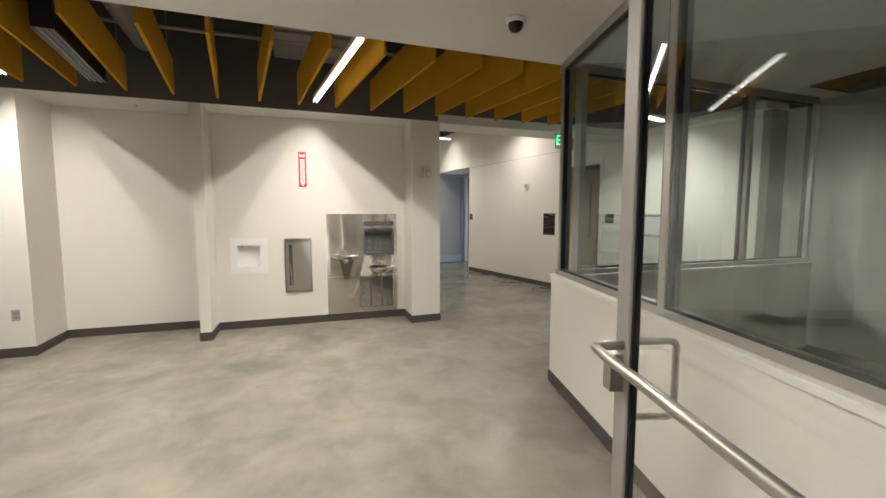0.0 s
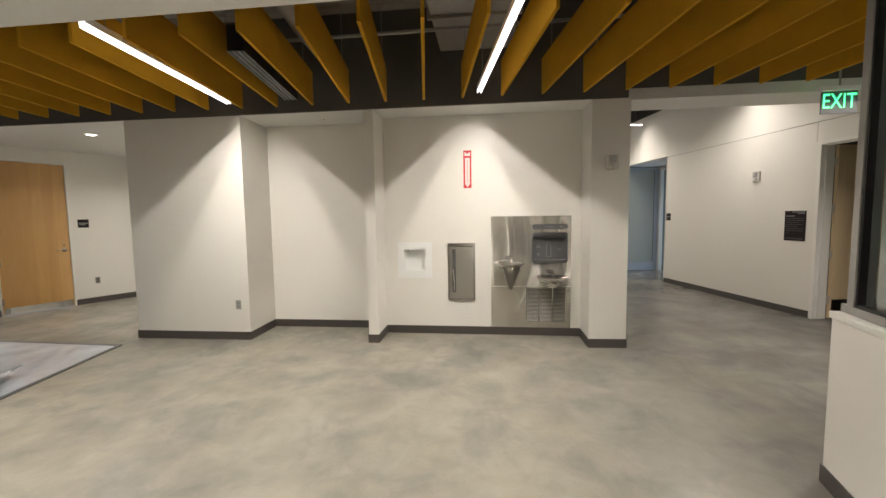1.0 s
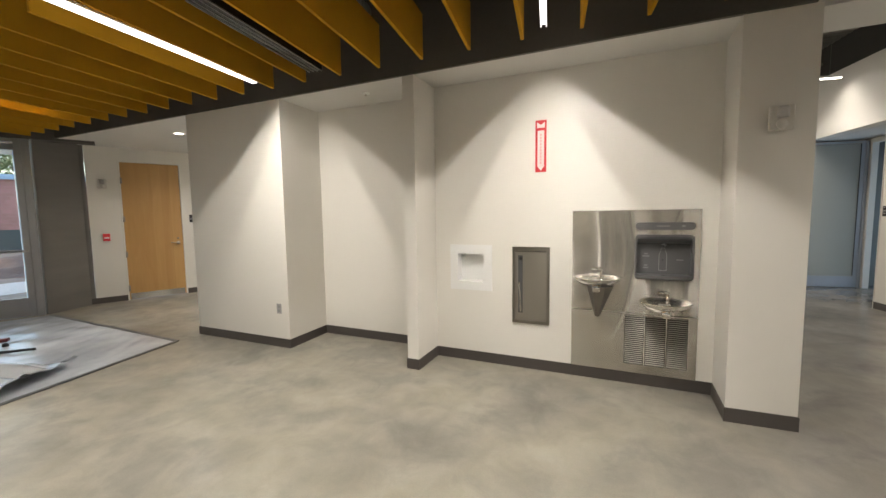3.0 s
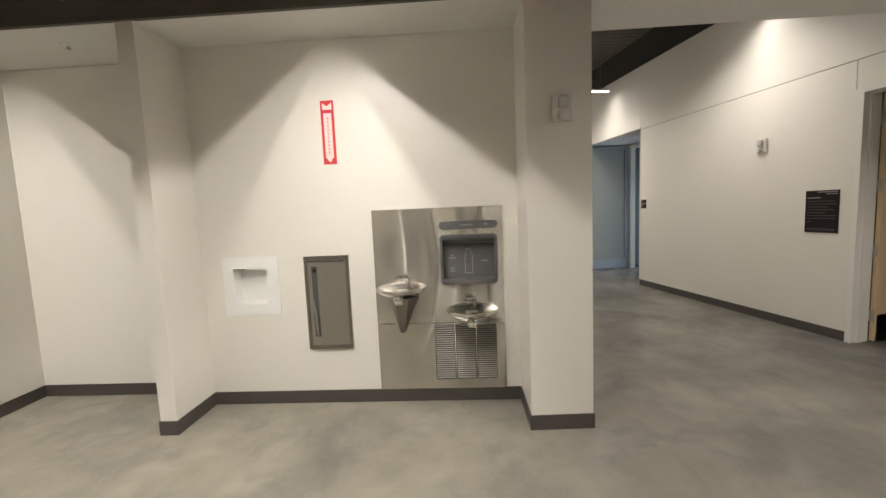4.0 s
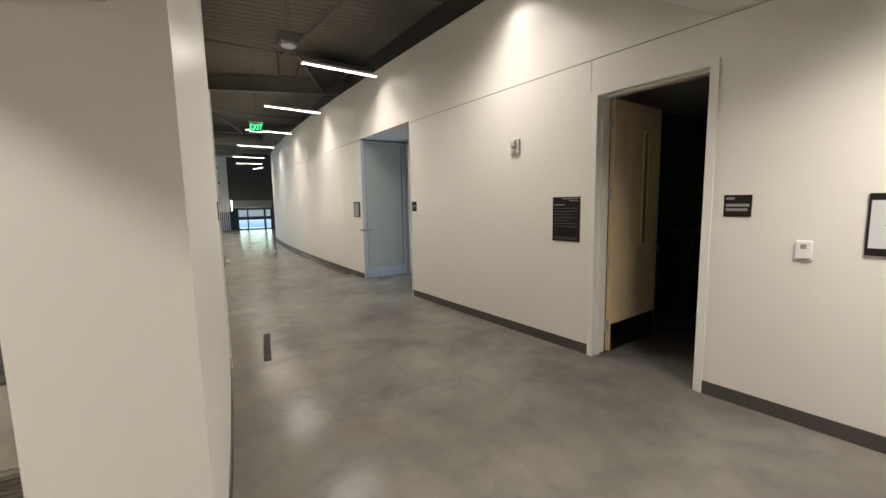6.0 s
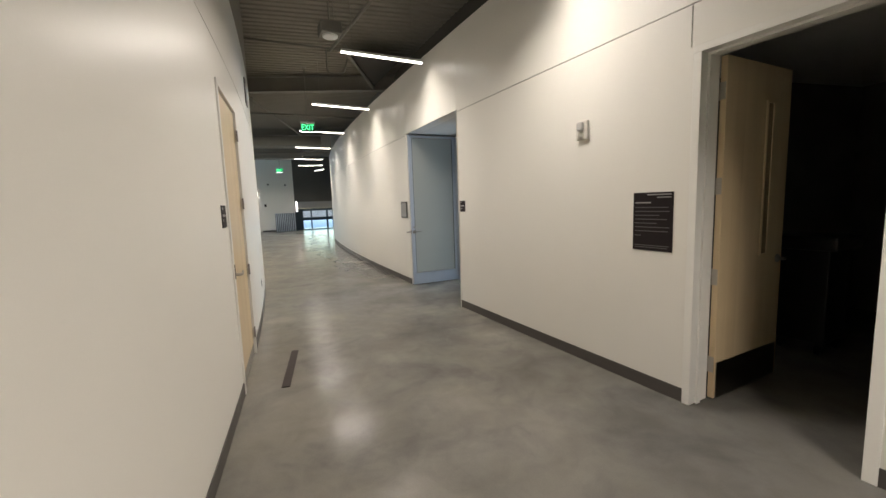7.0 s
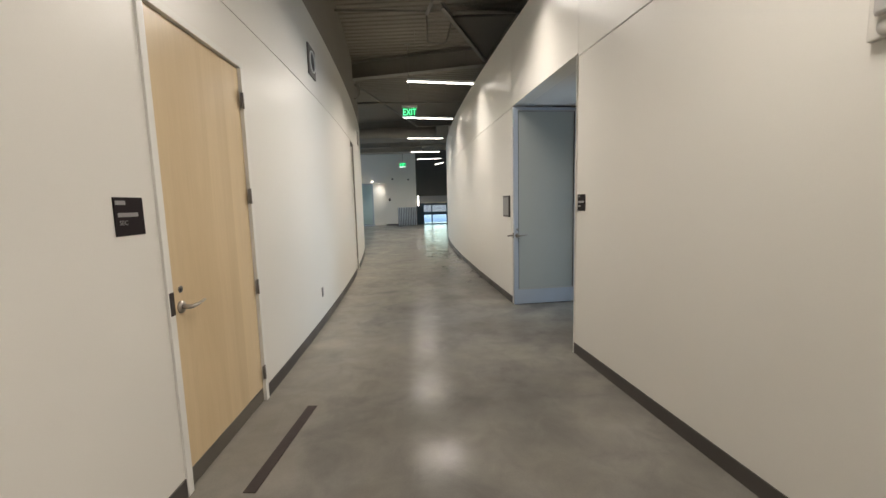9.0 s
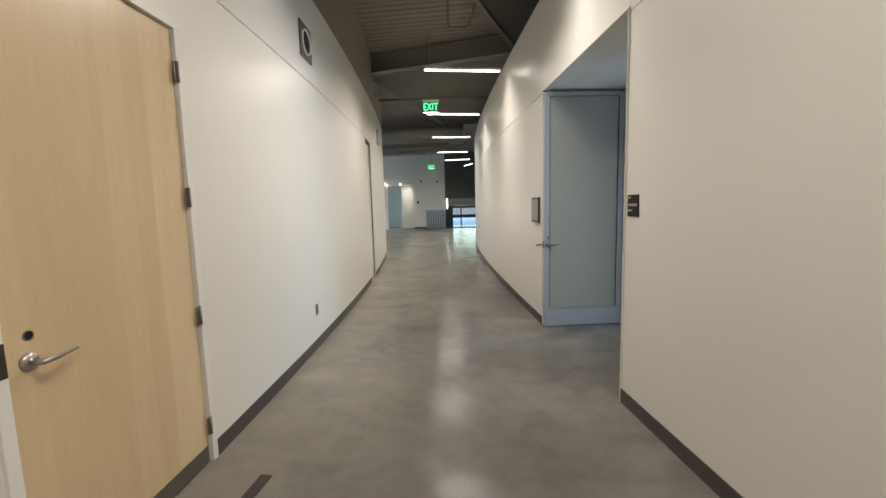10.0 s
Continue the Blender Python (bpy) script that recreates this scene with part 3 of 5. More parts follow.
def glazing(name, m, length, mullions):
    w = thing(name, m, "interior glazing in satin aluminium frames on a low wall", "window", kind="structure")
    part("window_frame", boxes([(0, length, 0.035, 0.115, 0.978, 1.022), (0, length, 0.035, 0.115, 2.72, 2.784)], 0.002), ALU, w)
    for x in mullions:
        part("mullion", box(x, x + 0.055, 0.03, 0.12, 1.0221, 2.7199, 0.003), ALU, w)
    for x0, x1 in zip(mullions, mullions[1:]):
        pane = part("pane", box(x0 + 0.0551, x1 - 0.0001, 0.072, 0.08, 1.0222, 2.7198), GLASSDIM, w)
        pane.visible_shadow = False
        part("gasket", boxes([(x0 + 0.0552, x0 + 0.072, 0.038, 0.071, 1.023, 2.719), (x1 - 0.017, x1 - 0.0002, 0.038, 0.071, 1.023, 2.719), (x0 + 0.073, x1 - 0.018, 0.038, 0.071, 1.023, 1.04), (x0 + 0.073, x1 - 0.018, 0.038, 0.071, 2.702, 2.719)]), BLACK, w)
    return w


glazing("window_west", GL, 3.05, [0.06, 1.49, 2.92])
glazing("window_north", pose(5.12, 2.915, 0, 0, 0, 180), 3.1, [0.0, 1.0, 2.0, 3.045])
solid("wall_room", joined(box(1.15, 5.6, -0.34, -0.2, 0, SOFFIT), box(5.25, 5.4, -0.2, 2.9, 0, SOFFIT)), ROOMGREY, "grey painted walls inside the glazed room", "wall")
grille = thing("ceiling_grille", pose(4.88, 2.28, SOFFIT - 0.006), "dark return-air grille in the room ceiling", "grille")
part("frame", boxes([(-0.34, 0.34, -0.3, -0.28, -0.01, 0.005), (-0.34, 0.34, 0.28, 0.3, -0.01, 0.005), (-0.34, -0.32, -0.28, 0.28, -0.01, 0.005), (0.32, 0.34, -0.28, 0.28, -0.01, 0.005)]), CHARCOAL, grille)
for k in range(11):
    part("slat", box(-0.32, 0.32, -0.275 + k * 0.05, -0.235 + k * 0.05, -0.006, 0.003), BLACK, grille)

# Dark room behind the open wooden door; wall colour stands in for its darkness.
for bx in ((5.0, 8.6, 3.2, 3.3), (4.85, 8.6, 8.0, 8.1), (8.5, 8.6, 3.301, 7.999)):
    solid("wall_store", box(*bx, 0, 2.75), DARKWALL, "wall of the unlit room, coloured dark for the missing light", "wall")
solid("ceiling_store", box(4.9, 8.6, 3.2, 8.1, 2.751, 2.85), PAINT_COOL, "ceiling of the unlit room", "ceiling")

# The alcove on the east side and the daylit room beyond it.
ALC = on_right(11.86, 0)     # x to the south along the wall, y to the east
solid("alcove_walls", moved(joined(box(-0.2, 0.0, 0.201, 1.1, 0, 2.78), box(1.97, 2.1, 0.201, 1.1, 0, 2.78), box(1.2, 1.97, 1.0, 1.1, 0, 2.78), box(0.16, 1.2, 1.0, 1.1, 2.7, 2.78), box(0.0, 0.16, 1.0, 1.1, 0, 2.78)), ALC), PAINT, "off-white walls of the alcove", "wall")
solid("alcove_lining", moved(joined(box(0.0065, 1.961, 0.0, 0.2, 2.784, 2.7925), box(0.0005, 0.006, 0.0, 0.2, 0, 2.7925), box(1.9615, 1.967, 0.0, 0.2, 0, 2.7925)), ALC), PAINT, "off-white lining of the alcove opening", "trim")
solid("alcove_ceiling", moved(box(-0.2, 2.1, 0.201, 1.1, 2.785, 2.87), ALC), PAINT_COOL, "off-white alcove ceiling", "ceiling")
# Dark wall colour stands in for the dimness of the room beyond.
solid("wall_office", moved(joined(box(-0.35, -0.2, 1.101, 4.6, 0, 2.78), box(3.0, 3.15, 1.101, 4.6, 0, 2.78), box(-0.35, 3.15, 4.5, 4.6, 0, 0.3), box(-0.35, 3.15, 4.5, 4.6, 2.6, 2.78), box(2.11, 3.0, 1.0, 1.1, 0, 2.78), box(-0.35, 3.15, 1.0, 4.6, 2.781, 2.87)), ALC), DARKWALL, "walls of the daylit room beyond the alcove", "wall")
area_lamp("added_daylight", ALC @ pose(1.4, 4.47, 1.2, -90), 3.2, 1.7, 9, DAYBLUE, 90)

# Far end of the hall.
FAR = pose(-1.6, 33.0, 0, 0, 0, 8.0)
solid("wall_far", moved(joined(box(-9, -2.42, 0, 0.2, 0, TOP), box(-2.42, -0.72, 0, 0.2, 2.85, TOP), box(-0.72, 1.36, 0, 0.2, 0, TOP)), FAR), PAINT, "white wall at the far end of the hall", "wall")
# The last three boxes are added to block daylight behind the glass door.
solid("niche_far", moved(joined(box(-1.55, -0.6, 0.9, 1.0, 0, 2.9), box(-0.72, -0.6, 0.201, 0.9, 0, 2.9), box(-2.5, -0.6, 0.201, 1.0, 2.851, 2.95), box(-3.6, -1.5, 2.6, 2.7, 0, 2.95), box(-3.7, -3.6, 0.201, 2.7, 0, 2.95), box(-3.7, -1.5, 1.001, 2.7, 2.851, 2.95)), FAR), PAINT, "white niche with a light above it, and walls added to darken the far door", "wall")
solid("wall_far_dark", moved(joined(box(1.361, 7, -0.02, 0.2, 1.93, TOP), box(3.9, 7, 0, 0.2, 0, 1.93)), FAR), CHARCOAL, "dark wall above the far window", "wall")
solid("trim_far", moved(box(1.37, 3.9, -0.03, 0.2, 1.46, 1.929), FAR), GREYPL, "grey band over the far window", "trim")
# The opening in the west wall is unseen, added to admit blue light.
solid("wall_hall_sides", joined(box(-10.2, -10, 18.9, 22, 0, TOP), box(-10.2, -10, 22, 32.5, 0, 0.3), box(-10.2, -10, 22, 32.5, 3.8, TOP), box(-10.2, -10, 32.5, 36, 0, TOP), box(-10.2, -0.75, 18.75, 18.9, 0, TOP), box(2.3, 9.2, 23.75, 23.9, 0, TOP), box(9.0, 9.2, 23.9, 36, 0, TOP)), PAINT, "white side walls of the far hall", "wall")
area_lamp("added_daylight", pose(-9.98, 27.2, 2.05, 0, -90, 0), 3.4, 10.2, 55, DAYBLUE)

# ---- lamps, baffles and other things of the lobby ceiling ----
LEAN = 0.158          # the baffles run a little askew: x grows by this much for each metre to the south


def baffle_x(n, y):
    return 0.12 + 0.4195 * n + LEAN * (4.92 - y)


ANG = math.degrees(math.atan(LEAN))
first = None
for n in range(-19, 8):
    m = pose(baffle_x(n, 4.04), 4.04, SOFFIT, 0, 0, ANG)
    if first is None:
        b = thing("ceiling_baffle", m, "mustard yellow felt baffle hung on edge under the dark deck", "ceiling baffle", "row of ceiling baffles")
        part("panel", box(-0.0125, 0.0125, -0.89, 0.89, 0, 0.36, 0.002, 1), FELT, b)
        for y in (-0.6, 0.6):
            part("hanger", tube([(0, y, 0.36), (0, y, 1.1)], 0.004, 6), IRON, b)
        first = b
    else:
        copy_thing(first, m)


def linear_light(m, length, width, watts, group, hangers, color=HALL_WARM, cap=0.44):
    """A slim linear lamp: housing, diffuser and the light it gives. Its x runs along it, its underside is at z = 0."""
    lamp = thing("linear_light", m, "slim white linear LED light fitting, switched on", "light fitting", group)
    h, w = length / 2, width / 2
    part("housing", box(-h, h, -w - 0.002, w + 0.002, 0.03, 0.068, 0.002, 1), WHITE, lamp)
    part("diffuser", box(-h + 0.001, h - 0.001, -w, w, 0.02, 0.0299), LED, lamp, "glowing white diffuser")
    for x in hangers:
        part("hanger", tube([(x, 0, 0.068), (x, 0, 0.9)], 0.003, 6), IRON, lamp)
    seg = (length - cap) / 6
    for k in range(6):
        area_lamp("led_row", m @ pose(-h + 0.01 + (k + 0.5) * seg, 0, 0.002 + 0.5 * seg * math.sin(radians(LEAN_LIGHT)), 0, LEAN_LIGHT), seg * 0.98, width * 0.94, watts / 6, color, 150)
    area_lamp("led_row", m @ pose(h - cap / 2, 0, 0.012, 0, 2.5), cap - 0.06, width * 0.94, watts * 0.1, color, 150)
    return lamp


def slot_light(m, length, watts, group, hangers):
    """A linear lamp with two LED rows sunk in a slot, which cuts its light off sideways."""
    lamp = thing("linear_light", m, "slim white linear LED light between the baffles, switched on", "light fitting", group)
    h, d, w, a = length / 2, 0.0190, 0.0167, 0.006
    part("housing", boxes([(-h, h, -w - 0.003, w + 0.003, d + 0.012, d + 0.06)]), WHITE, lamp)
    for s in (-1, 1):
        part("lens_end", box(min(s * (h + 0.0001), s * (h + 0.003)), max(s * (h + 0.0001), s * (h + 0.003)), -w - 0.003, w + 0.003, d + 0.002, d + 0.06), LEDSOFT, lamp, "glowing white lens end")
    for s in (-1, 1):
        part("lens_lip", boxes([(-h, h, min(s * (w + 0.0002), s * (w + 0.003)), max(s * (w + 0.0002), s * (w + 0.003)), 0.0, d + 0.0119)]), LEDSOFT, lamp, "glowing white lens edge")
        area_lamp("led_row", m @ pose(0, s * a, d, ROW_TILT * s), length - 0.01, 0.003, watts / 2, WARM, 175)
    part("lens", box(-h, h, -w, w, d + 0.002, d + 0.0118), LEDSOFT, lamp, "glowing white lens")
    for x in hangers:
        part("hanger", tube([(x, 0, d + 0.06), (x, 0, 1.0)], 0.003, 6), IRON, lamp)
    return lamp


slot_light(pose(0.033, 3.87, 2.787, 0, 0, 90 + 9.4), 1.86, LOBBY_WATTS, "lobby linear lights", (-0.7, 0.7))
slot_light(pose(-2.76, 3.86, 2.787, 0, 0, 90 + 6.0), 1.76, LOBBY_WATTS * 0.85, "lobby linear lights", (-0.7, 0.7))
slot_light(pose(-5.6, 3.86, 2.9, 0, 0, 90 + ANG), 1.5, LOBBY_WATTS * 0.55, "lobby linear lights", (-0.7, 0.7))

linear_light(pose(4.275, 4.2, 2.785, 0, 0, 14.6), 1.18, 0.06, HALL_WATTS * 1.4, "hall linear lights", (-0.45, 0.45))

slot = thing("slot_diffuser", pose(-2.07, 4.18, 2.82, 0, 0, ANG), "three-slot white and black air diffuser between the baffles", "air diffuser")
part("plenum", box(-0.065, 0.065, -0.64, 0.64, 0.004, 0.2), BLACK, slot)
for k in range(4):
    part("slat", box(-0.0655 + k * 0.042, -0.0605 + k * 0.042, -0.64, 0.64, -0.006, 0.0039), ALU, slot)
pipe = solid("sprinkler_pipe", tube([(-10.0, 4.55, 3.28), (5.0, 4.35, 3.28)], 0.017, 10), DUCT, "thin painted sprinkler pipe", "pipe", kind="")
duct = thing("air_duct", pose(0.0, 4.0, 3.35), "rectangular galvanised air duct under the deck", "air duct")
part("trunk", box(-0.55, 0.25, -1.05, 1.1, 0, 0.35, 0.01), DUCT, duct)
for y in (-0.5, 0.3):
    part("flange", boxes([(-0.58, 0.28, y, y + 0.03, -0.03, -0.001), (-0.58, -0.551, y, y + 0.03, 0, 0.38), (0.251, 0.28, y, y + 0.03, 0, 0.38)]), DUCT, duct)
duct = thing("air_duct", pose(-1.7, 4.0, 3.25, 0, 0, 8), "round grey flexible air duct under the deck", "air duct")
part("hose", tube([(0, -1.05, 0.1), (0.02, -0.4, 0.05), (-0.02, 0.3, 0.1), (0.0, 1.1, 0.12)], 0.11, 14), DUCT, duct)

dome = thing("dome_camera", pose(1.11, 2.31, SOFFIT), "small ceiling dome camera with a dark lens cover", "camera")
part("collar", lathe([(0.0, 0.0), (0.062, 0.0), (0.062, -0.012), (0.055, -0.03), (0.0, -0.03)], 24), WHITE, dome)
part("dome", lathe([(0.05, -0.0301), (0.048, -0.05), (0.036, -0.072), (0.018, -0.083), (0.0, -0.086)], 24), BLACK, dome, "dark smoked dome")


def sprinkler(x, y, z):
    s = thing("sprinkler", pose(x, y, z), "small recessed white sprinkler head", "sprinkler")
    part("plate", lathe([(0.0, 0), (0.04, 0), (0.04, -0.006), (0.02, -0.012), (0, -0.012)], 20), WHITE, s)
    part("pin", lathe([(0.008, -0.0121), (0.008, -0.025), (0.016, -0.026), (0.016, -0.029), (0, -0.029)], 12), NICKEL, s)


sprinkler(-2.08, 5.46, SOFFIT)


def downlight(x, y, z, watts, size=0.11):
    d = thing("downlight", pose(x, y, z), "round recessed downlight, switched on", "light fitting", "downlights")
    part("trim", lathe([(0.06, 0), (0.085, 0), (0.085, -0.006), (0.06, -0.004), (0.06, 0)], 24), WHITE, d)
    part("lens", lathe([(0.0, -0.002), (0.059, -0.002), (0.059, -0.0005), (0, -0.0005)], 24), LED, d)
    data = bpy.data.lights.new("downlight_lamp", "AREA")
    data.shape, data.size, data.energy, data.color, data.spread = "DISK", size, watts, WARM, radians(150)
    ob = new("downlight_lamp", data)
    ob.matrix_world = pose(x, y, z - 0.008)


downlight(-5.77, 5.84, SOFFIT, 3.4, 0.118)
# Second downlight is added out of view to brighten the passage.
downlight(-5.4, 7.2, SOFFIT, 6.0, 0.118)


def fill_panel(x, y, z, watts):
    """An unseen flat panel added in the plasterboard to fill the lobby with light."""
    d = thing("fill_panel", pose(x, y, z), "unseen square ceiling panel added to fill the lobby with light", "light fitting", "panel lights")
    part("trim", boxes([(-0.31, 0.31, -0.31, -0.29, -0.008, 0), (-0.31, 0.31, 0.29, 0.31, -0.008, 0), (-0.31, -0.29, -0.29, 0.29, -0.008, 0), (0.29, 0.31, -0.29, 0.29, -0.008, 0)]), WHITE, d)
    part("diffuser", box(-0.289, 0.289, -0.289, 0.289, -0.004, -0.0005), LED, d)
    area_lamp("fill_lamp", pose(x, y, z - 0.006), 0.57, 0.57, watts, WARM, 115)


# Unseen fill panels, added to brighten the lobby floor and low wall.
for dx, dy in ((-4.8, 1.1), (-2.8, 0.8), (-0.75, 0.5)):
    fill_panel(dx, dy, SOFFIT, 8)


# ---- signs and small wall fittings ----
def exit_sign(m, drop, label="green lit exit sign in a clear panel hung from above", edge=True):
    s = thing("exit_sign", m, label, "exit sign", "exit signs")
    part("housing", box(-0.17, 0.17, -0.03, 0.03, 0.2, 0.245, 0.004), WHITE, s)
    part("panel", box(-0.16, 0.16, -0.004, 0.004, 0.0, 0.199), DARKPL, s, "dark mirror-backed panel")
    for q in (0, 180):
        t = writing("letters", "EXIT", 0.2, EXITGREEN, s, pose(0, 0, 0.1, 0, 0, q) @ pose(0, -0.0065, 0, 90))
        t.scale = (0.74, 1.0, 1.0)
    part("lamp_edge" if edge else "lower_trim", box(-0.155, 0.155, -0.012, 0.012, -0.012, -0.0001), EXITWHITE if edge else DARKPL, s, "bright lower edge" if edge else "")
    if drop:
        part("stem", tube([(0, 0, 0.245), (0, 0, 0.245 + drop)], 0.009, 8), IRON, s)
        part("canopy", box(-0.06, 0.06, -0.06, 0.06, 0.245 + drop, 0.27 + drop), IRON, s)
    return s


exit_sign(pose(3.335, 4.9, 2.475), 1.1, edge=False)
exit_sign(pose(-7.3, 3.6, 2.64, 0, 0, 62) @ Matrix.Scale(0.85, 4), 1.1, edge=False)
exit_sign(pose(1.69, 15.27, 3.405, 0, 0, 8), 1.3)
exit_sign(pose(-0.78, 31.0, 3.72, 0, 0, 8) @ Matrix.Scale(1.2, 4), 0.78)


def room_sign(m, w, h, bars, label):
    """A wall plate with rows of raised print, each (x, z, width, height, dim)."""
    s = thing("wall_sign", m, label, "sign", "room signs")
    part("plate", box(0, w, -0.006, -0.0005, -h, 0, 0.0015, 1), SIGNPLUM, s)
    for x, z, bw, bh, dim in bars:
        part("print", box(x, x + bw, -0.0078, -0.0062, -z - bh, -z), SIGNDIM if dim else SIGNTEXT, s)
    return s


LABEL = "near-black room sign with pale printing on the wall"
sign = room_sign(on_left(7.709, 1.553), 0.169, 0.165, [(0.008, 0.014, 0.055, 0.018, 0), (0.016, 0.066, 0.115, 0.018, 0)], LABEL)
writing("letters", "SEC", 0.028, SIGNTEXT, sign, pose(0.045, -0.0066, -0.11, 90), 0.0005)
room_sign(on_right(5.66, 1.52), 0.165, 0.152, [(0.012, 0.016, 0.05, 0.016, 0), (0.012, 0.062, 0.14, 0.02, 0), (0.012, 0.094, 0.13, 0.018, 0)], LABEL)
room_sign(on_right(9.895, 1.535), 0.14, 0.15, [(0.012, 0.012, 0.03, 0.014, 0), (0.012, 0.06, 0.11, 0.018, 0), (0.012, 0.1, 0.05, 0.014, 0)], LABEL)
board = [(0.12, 0.012, 0.19, 0.01, 0), (0.2, 0.034, 0.11, 0.008, 0), (0.02, 0.072, 0.13, 0.01, 0)]
board += [(0.02, 0.11 + 0.03 * k, w, 0.006, 1) for k, w in enumerate((0.27, 0.28, 0.2, 0.26, 0.18, 0.28, 0.27))]
board += [(0.02, 0.325, 0.05, 0.006, 1), (0.02, 0.4, 0.28, 0.006, 1), (0.02, 0.415, 0.27, 0.006, 1)]
room_sign(on_right(7.15, 1.54), 0.325, 0.443, board, "tall near-black notice plate with fine pale print")
room_sign(west_side @ pose(1.955, 0, 1.57), 0.16, 0.15, [(0.012, 0.06, 0.13, 0.016, 0), (0.012, 0.09, 0.1, 0.012, 0)], LABEL)

panel = thing("room_panel", on_right(12.25, 1.565), "slim dark-framed room booking panel with a pale screen", "wall panel")
part("casing", box(0, 0.31, -0.022, -0.0005, -0.31, 0, 0.004), BLACK, panel)
part("screen", box(0.022, 0.288, -0.0235, -0.0221, -0.285, -0.025), GREYPL, panel, "pale grey screen")
board = thing("display_board", on_right(4.955, 1.512), "black-framed pale printed sheet under a black header", "display board")
part("frame", box(0, 0.31, -0.014, -0.0005, -0.358, 0, 0.003), SIGNPLUM, board)
part("sheet", box(0.012, 0.298, -0.0155, -0.0141, -0.315, -0.04), PAPER, board, "pale printed sheet")
part("print", boxes([(0.075, 0.1, -0.0162, -0.0156, -0.15, -0.14), (0.07, 0.11, -0.0162, -0.0156, -0.185, -0.178), (0.16, 0.2, -0.0162, -0.0156, -0.12, -0.114)]), PALEGREY, board)
stat = thing("thermostat", on_right(5.26, 1.225), "small white wall thermostat with a grey display", "thermostat")
part("body", box(0.006, 0.086, -0.022, -0.0005, -0.12, -0.004, 0.006), WHITE, stat)
part("skirt", box(0.0, 0.092, -0.012, -0.0005, -0.132, -0.1205, 0.003), WHITE, stat)
part("display", box(0.03, 0.06, -0.0235, -0.0221, -0.055, -0.025), GREYPL, stat)


def strobe(m, label):
    s = thing("alarm_strobe", m, label, "fire alarm", "fire alarm strobes")
    part("backplate", box(-0.066, 0.066, -0.03, -0.0005, -0.08, 0.08, 0.008), IVORYPL, s)
    part("lens", box(-0.034, 0.034, -0.06, -0.0301, -0.005, 0.068, 0.014), LENSGREY, s, "clear flash lens")
    part("speaker_grille", lathe([(0.0, 0.0), (0.032, 0.0), (0.03, 0.006), (0, 0.008)], 20), IVORYPL, s, m=pose(0, -0.0301, -0.042, 90))


strobe(on_right(7.66, 2.11), "off-white fire alarm strobe on the wall")
strobe(pose(1.33, 5.182, 2.095), "off-white fire alarm strobe on the column")
strobe(west_side @ pose(0.667, 0, 2.13), "off-white fire alarm strobe beside the wooden door")
pull = thing("alarm_pull_station", west_side @ pose(0.667, 0, 1.18), "small red fire alarm pull station", "fire alarm")
part("body", box(-0.05, 0.05, -0.045, -0.0005, -0.065, 0.065, 0.006), RED, pull)
part("lever", box(-0.035, 0.035, -0.056, -0.0451, -0.02, 0.005, 0.003), WHITE, pull)


def outlet(m, material=NICKEL, label="small steel socket outlet plate low on the wall"):
    s = thing("socket_outlet", m, label, "socket outlet", "socket outlets")
    part("plate", box(-0.036, 0.036, -0.006, -0.0005, -0.058, 0.058, 0.002, 1), material, s)
    for z in (-0.026, 0.018):
        part("socket", box(-0.017, 0.017, -0.0075, -0.0061, z - 0.012, z + 0.02), GREYPL if material is PALEGREY else DARKPL, s)


outlet(pose(-3.175, 5.188, 0.45), PALEGREY, "small grey socket outlet plate low on the wall")
outlet(on_left(10.93, 0.415), HINGE)
outlet(west_side @ pose(2.18, 0, 0.42), HINGE)


def speaker(m):
    s = thing("wall_speaker", m, "square grey wall speaker with a round grille", "speaker", "wall speakers")
    part("plate", box(-0.165, 0.165, -0.018, -0.0005, -0.175, 0.175, 0.004), SPEAKER, s)
    part("ring", lathe([(0.112, 0.0), (0.128, 0.0), (0.126, 0.012), (0.114, 0.014), (0.112, 0.0)], 28), WHITE, s, m=pose(0, -0.0181, 0, 90))
    part("grille", lathe([(0.0, 0.004), (0.05, 0.008), (0.1115, 0.002), (0.1115, 0), (0, 0)], 28), BLACK, s, m=pose(0, -0.0181, 0, 90))


speaker(on_left(11.06, 3.21))
speaker(on_left(16.86, 3.23))


# ---- the drinking fountain and its neighbours ----
ft = thing("drinking_fountain", pose(0, FW, 0), "two-bowl brushed steel drinking fountain with a bottle filler", "drinking fountain")
part("upper_panel", plate([0.0, 0.515, 0.94, 0.988], [0.633, 0.934, 1.306, 1.518], [(1, 1)], -0.012, -0.0005), STEEL, ft, "brushed steel wall panel")
part("lower_panel", plate([0.0, 0.445, 0.922, 0.988], [0.1025, 0.178, 0.612, 0.627], [(1, 1)], -0.0125, -0.0005), STEEL, ft, "brushed steel access panel")
for gx0, gx1 in ((0.4452, 0.597), (0.607, 0.76), (0.77, 0.9218)):
    # Black plate behind the slats puts the gaps' shade into its colour.
    louvre = part("louvre_backing", box(gx0, gx1, -0.003, -0.0008, 0.179, 0.611), BLACK, ft, "louvred steel air grille")
    for k in range(25):
        part("slat", moved(box(gx0 + 0.003, gx1 - 0.003, -0.0066, 0.0066, -0.0013, 0.0013), pose(0, -0.0098, 0.19 + k * 0.0172, 30)), LOUVRE, louvre)
for gx in (0.5971, 0.7601):
    part("grille_post", box(gx, gx + 0.0098, -0.0128, -0.001, 0.179, 0.611), STEEL, ft)
